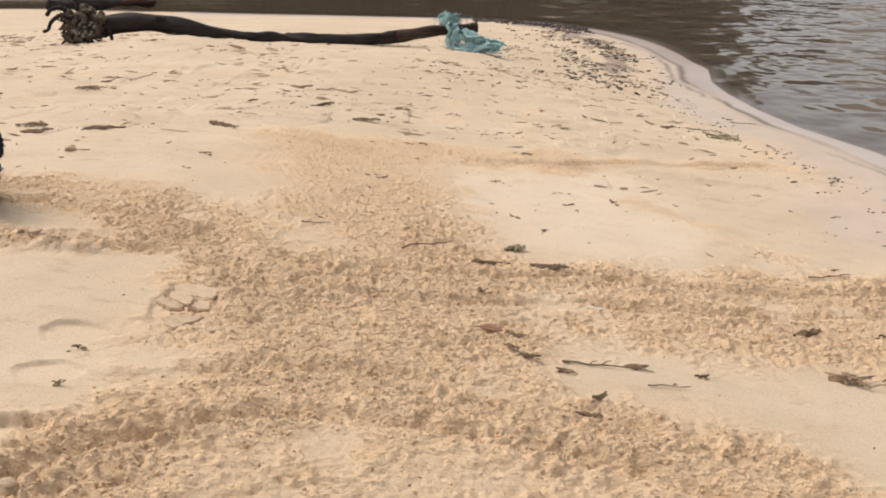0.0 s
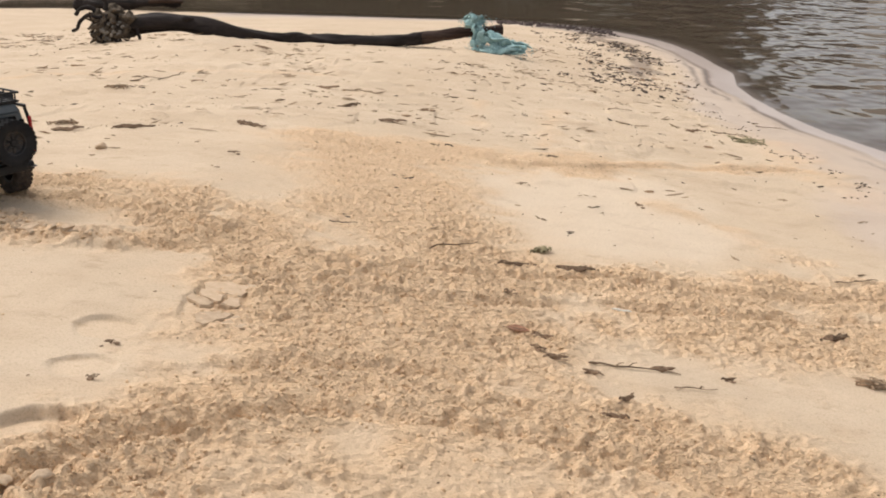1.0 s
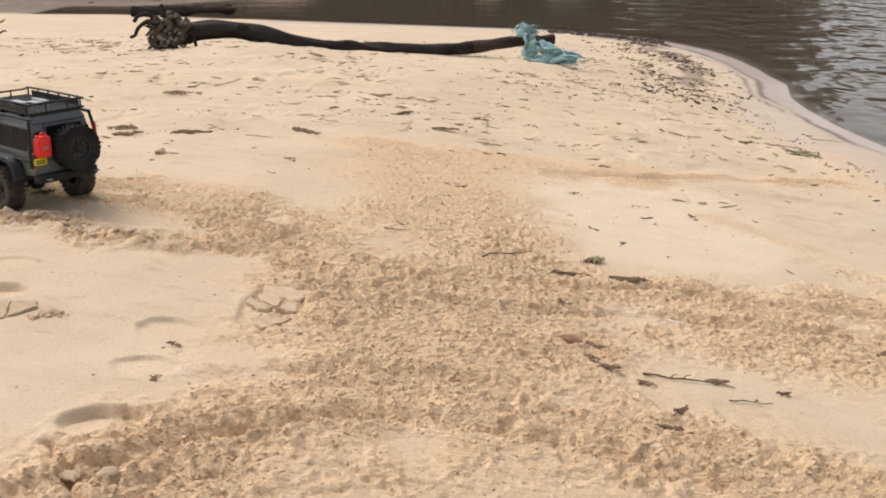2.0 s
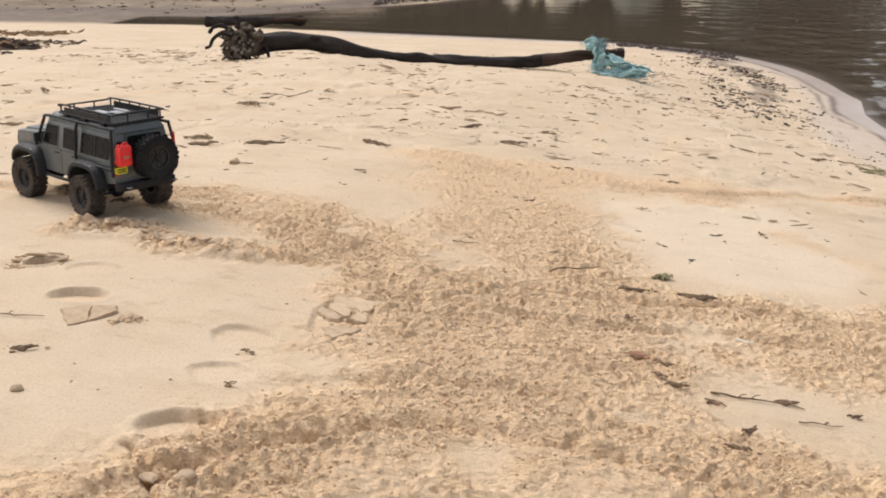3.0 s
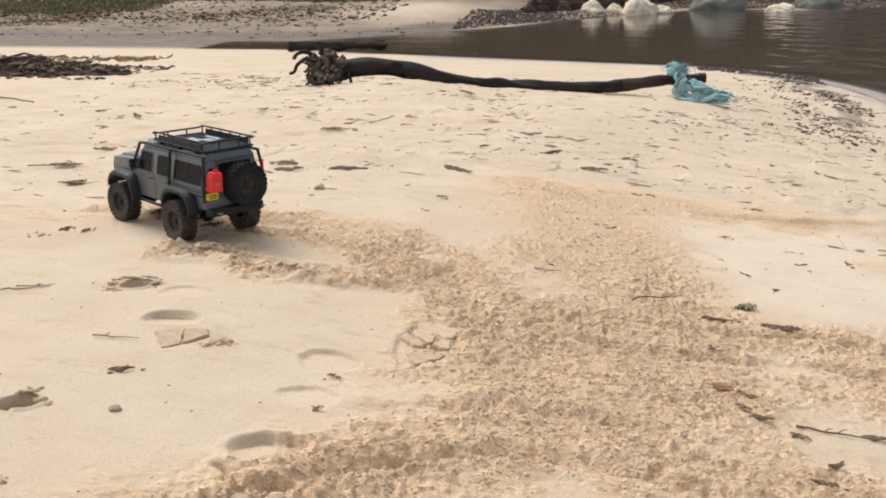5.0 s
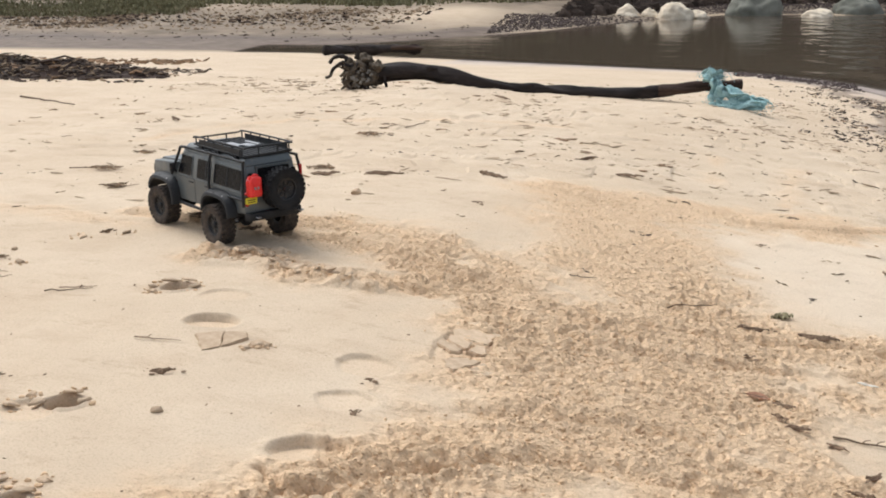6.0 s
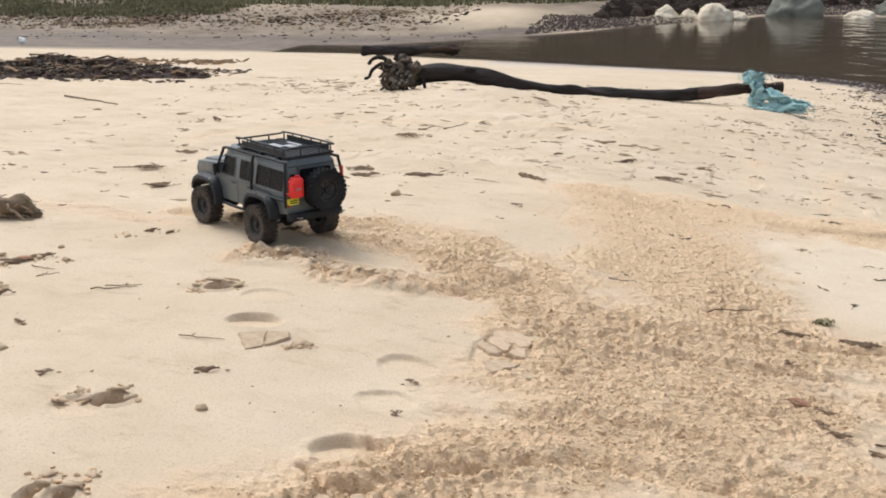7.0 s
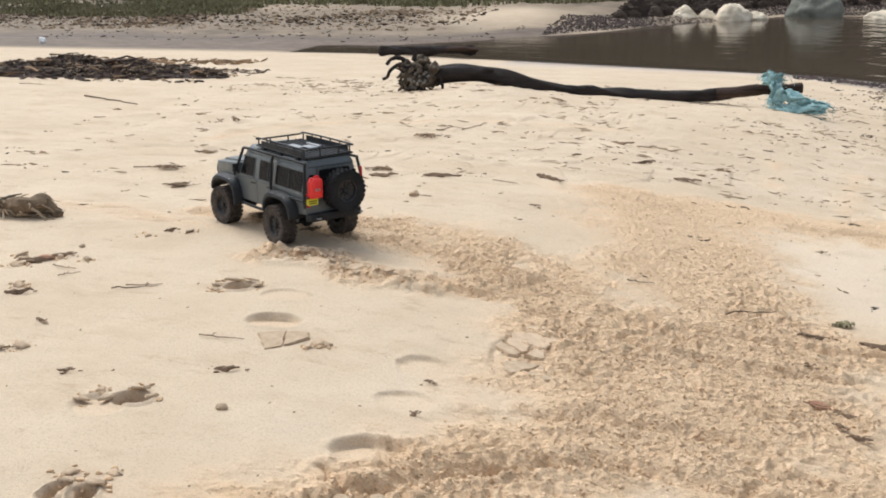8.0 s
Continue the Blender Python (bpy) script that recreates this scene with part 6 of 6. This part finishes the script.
def far_band(lo, hi, a, b, spread=None):
    def place(r):
        x = r.uniform(lo, hi)
        y = float(far_line(np.array([x]))[0]) + r.uniform(a, b)
        k = 0.5 + 0.5 * float(vnoise(np.array([x * 0.9]), np.array([y * 1.4]), 71)[0])
        return (x, y) if r.random() < 0.15 + 0.85 * k * k else None
    return place


scattered("bank_litter", "brown drift litter and brush on the far bank", "plant litter", DRY, 5200, 41, far_band(-17, -4.2, 1.2, 4.4), lambda r: (s := 0.008 + 0.05 * r.random() ** 2, s * r.uniform(0.12, 0.35), 0.006 + s * 0.2), 0.8)
scattered("bank_litter", "dark drift litter on the far bank", "plant litter", BARK_END, 1300, 42, far_band(-17, -4.0, 1.6, 3.3), lambda r: (s := 0.008 + 0.055 * r.random() ** 2, s * r.uniform(0.12, 0.35), 0.006 + s * 0.2), 0.8)
scattered("tide_line", "thin dark line of litter along the far water", "plant litter", BARK_END, 170, 43, far_band(-10, -2.0, 0.0, 1.1), lambda r: (s := 0.006 + 0.05 * r.random() ** 3, s * r.uniform(0.12, 0.3), 0.006 + s * 0.06), 0.4)
scattered("bank_stones", "dark wet stones along the far bank", "stones", PEBBLE, 11000, 44, far_band(-2.9, 6.5, -0.1, 2.0), lambda r: (s := r.uniform(0.006, 0.026), s * r.uniform(0.3, 0.8), s * 0.5))
scattered("bank_brush", "dark brush and roots behind the boulders", "brush", STRAND, 2600, 45, far_band(-2.2, 8, 1.4, 4.4), lambda r: (s := r.uniform(0.04, 0.2), s * r.uniform(0.08, 0.25), 0.02 + s * r.uniform(0.1, 0.6)), 1.2)


def grass_patch(name, label, count, seed, place, tall):
    r = random.Random(seed)
    verts, faces = [], []
    spots = []
    while len(spots) < count:
        p = place(r)
        if p:
            spots.append(p)
    sx, sy = np.array([p[0] for p in spots]), np.array([p[1] for p in spots])
    z = form(sx, sy)
    for i in range(count):
        for k in range(5):
            a, lean = r.uniform(0, 6.283), r.uniform(0.1, 0.7)
            h, w = tall * r.uniform(0.5, 1.2), 0.018
            bx, by = sx[i] + r.gauss(0, 0.04), sy[i] + r.gauss(0, 0.04)
            dx, dy = math.cos(a), math.sin(a)
            n = len(verts)
            verts += [(bx - dy * w, by + dx * w, z[i]), (bx + dy * w, by - dx * w, z[i]),
                      (bx + dx * lean * h * 0.5 + dy * w * 0.6, by + dy * lean * h * 0.5 - dx * w * 0.6, z[i] + h * 0.65), (bx + dx * lean * h, by + dy * lean * h, z[i] + h)]
            faces += [(n, n + 1, n + 2), (n, n + 2, n + 3)]
    me = bpy.data.meshes.new(name)
    me.from_pydata(verts, [], faces)
    me.materials.append(GRASS)
    return tagged(new(name, me), label, "grass", kind="stuff")


grass_patch("bank_grass", "short green grass on the far bank", 12000, 51, far_band(-22, -8.2, 3.0, 9.0), 0.055)
grass_patch("bank_grass", "thin green grass behind the drift line", 4500, 52, far_band(-8.5, -1.0, 4.6, 9.0), 0.075)


# ---- trees on the far bank, whose dark mass lies mirrored in the river ----
def bank_tree(seed, tall):
    r = random.Random(seed)
    ob = thing("tree", pose(0, 0, 0), "tall leafy riverside tree on the far bank", "tree", "trees on the far bank")
    bm = bmesh.new()
    trunk = spline([(0, 0, -0.3), (0.15, 0.1, tall * 0.25), (-0.1, 0.0, tall * 0.55), (0.1, 0.1, tall * 0.9)], 5)
    tube(bm, trunk, [0.24 - 0.012 * i for i in range(len(trunk))], 9, 0.25)
    tips = []
    for i in range(16):
        s = trunk[3 + i % (len(trunk) - 4)]
        a = r.uniform(0, 6.283)
        e = s + Vector((math.cos(a), math.sin(a), r.uniform(0.1, 0.7))) * tall * r.uniform(0.16, 0.3)
        tube(bm, [s, (s + e) / 2 + Vector((0, 0, 0.12)), e], [0.07, 0.05, 0.02], 6, 0.2)
        tips += [e, (s + e) / 2]
    part("trunk", bm, TRUNK, ob, smooth=180)
    verts, faces = [], []
    for i in range(7000):
        c = tips[r.randrange(len(tips))] + Vector((r.gauss(0, 0.075), r.gauss(0, 0.075), r.gauss(0, 0.07))) * tall
        a = Vector((r.uniform(-1, 1), r.uniform(-1, 1), r.uniform(-0.6, 0.6))).normalized()
        b = a.orthogonal().normalized()
        s = r.uniform(0.012, 0.026) * tall
        n = len(verts)
        verts += [tuple(c - a * s), tuple(c + b * s * 0.5), tuple(c + a * s), tuple(c - b * s * 0.5)]
        faces.append((n, n + 1, n + 2, n + 3))
    me = bpy.data.meshes.new("crown")
    me.from_pydata(verts, [], faces)
    me.materials.append(LEAF)
    new("crown", me).parent = ob
    return ob


tree_a, tree_b = bank_tree(1, 7.5), bank_tree(2, 6.8)
shrub = bank_tree(3, 3.4)
tree_rng = random.Random(77)
for i in range(24):
    x = -19 + 1.05 * i + tree_rng.uniform(-0.5, 0.5)
    y = 27 + tree_rng.uniform(-1.5, 4)
    m = pose(x, y, 0.3, 0, 0, tree_rng.uniform(0, 360))
    if i == 3:
        tree_a.matrix_world = m
    elif i == 7:
        tree_b.matrix_world = m
    else:
        copy_thing((tree_a, tree_b)[i % 2], m)
for i in range(15):
    m = pose(-18.2 + 1.7 * i + tree_rng.uniform(-0.4, 0.4), 25 + tree_rng.uniform(-0.8, 1), 0.1, 0, 0, tree_rng.uniform(0, 360))
    if i == 5:
        shrub.matrix_world = m
    else:
        copy_thing(shrub, m)


def undergrowth():
    """Dense dark bushes that close the gaps between the trunks on the far bank."""
    r = random.Random(91)
    verts, faces = [], []
    for i in range(60000):
        x, y = r.uniform(-24, 7.0), 24.4 + abs(r.gauss(0, 1.8))
        top = 6.8 + 0.9 * float(noise.noise(Vector((x * 0.5, 0, 3)))) + 0.5 * float(noise.noise(Vector((x * 1.7, 0, 5))))
        c = Vector((x, y, max(0.4, top) * r.random() ** 1.15))
        a = Vector((r.uniform(-1, 1), r.uniform(-1, 1), r.uniform(-0.6, 0.6))).normalized()
        b = a.orthogonal().normalized()
        s = r.uniform(0.08, 0.2) + 0.014 * c.z
        n = len(verts)
        verts += [tuple(c - a * s), tuple(c + b * s * 0.5), tuple(c + a * s), tuple(c - b * s * 0.5)]
        faces.append((n, n + 1, n + 2, n + 3))
    me = bpy.data.meshes.new("undergrowth")
    me.from_pydata(verts, [], faces)
    me.materials.append(LEAF)
    return tagged(new("undergrowth", me), "dense dark green undergrowth along the far bank", "bushes", kind="stuff")


undergrowth()
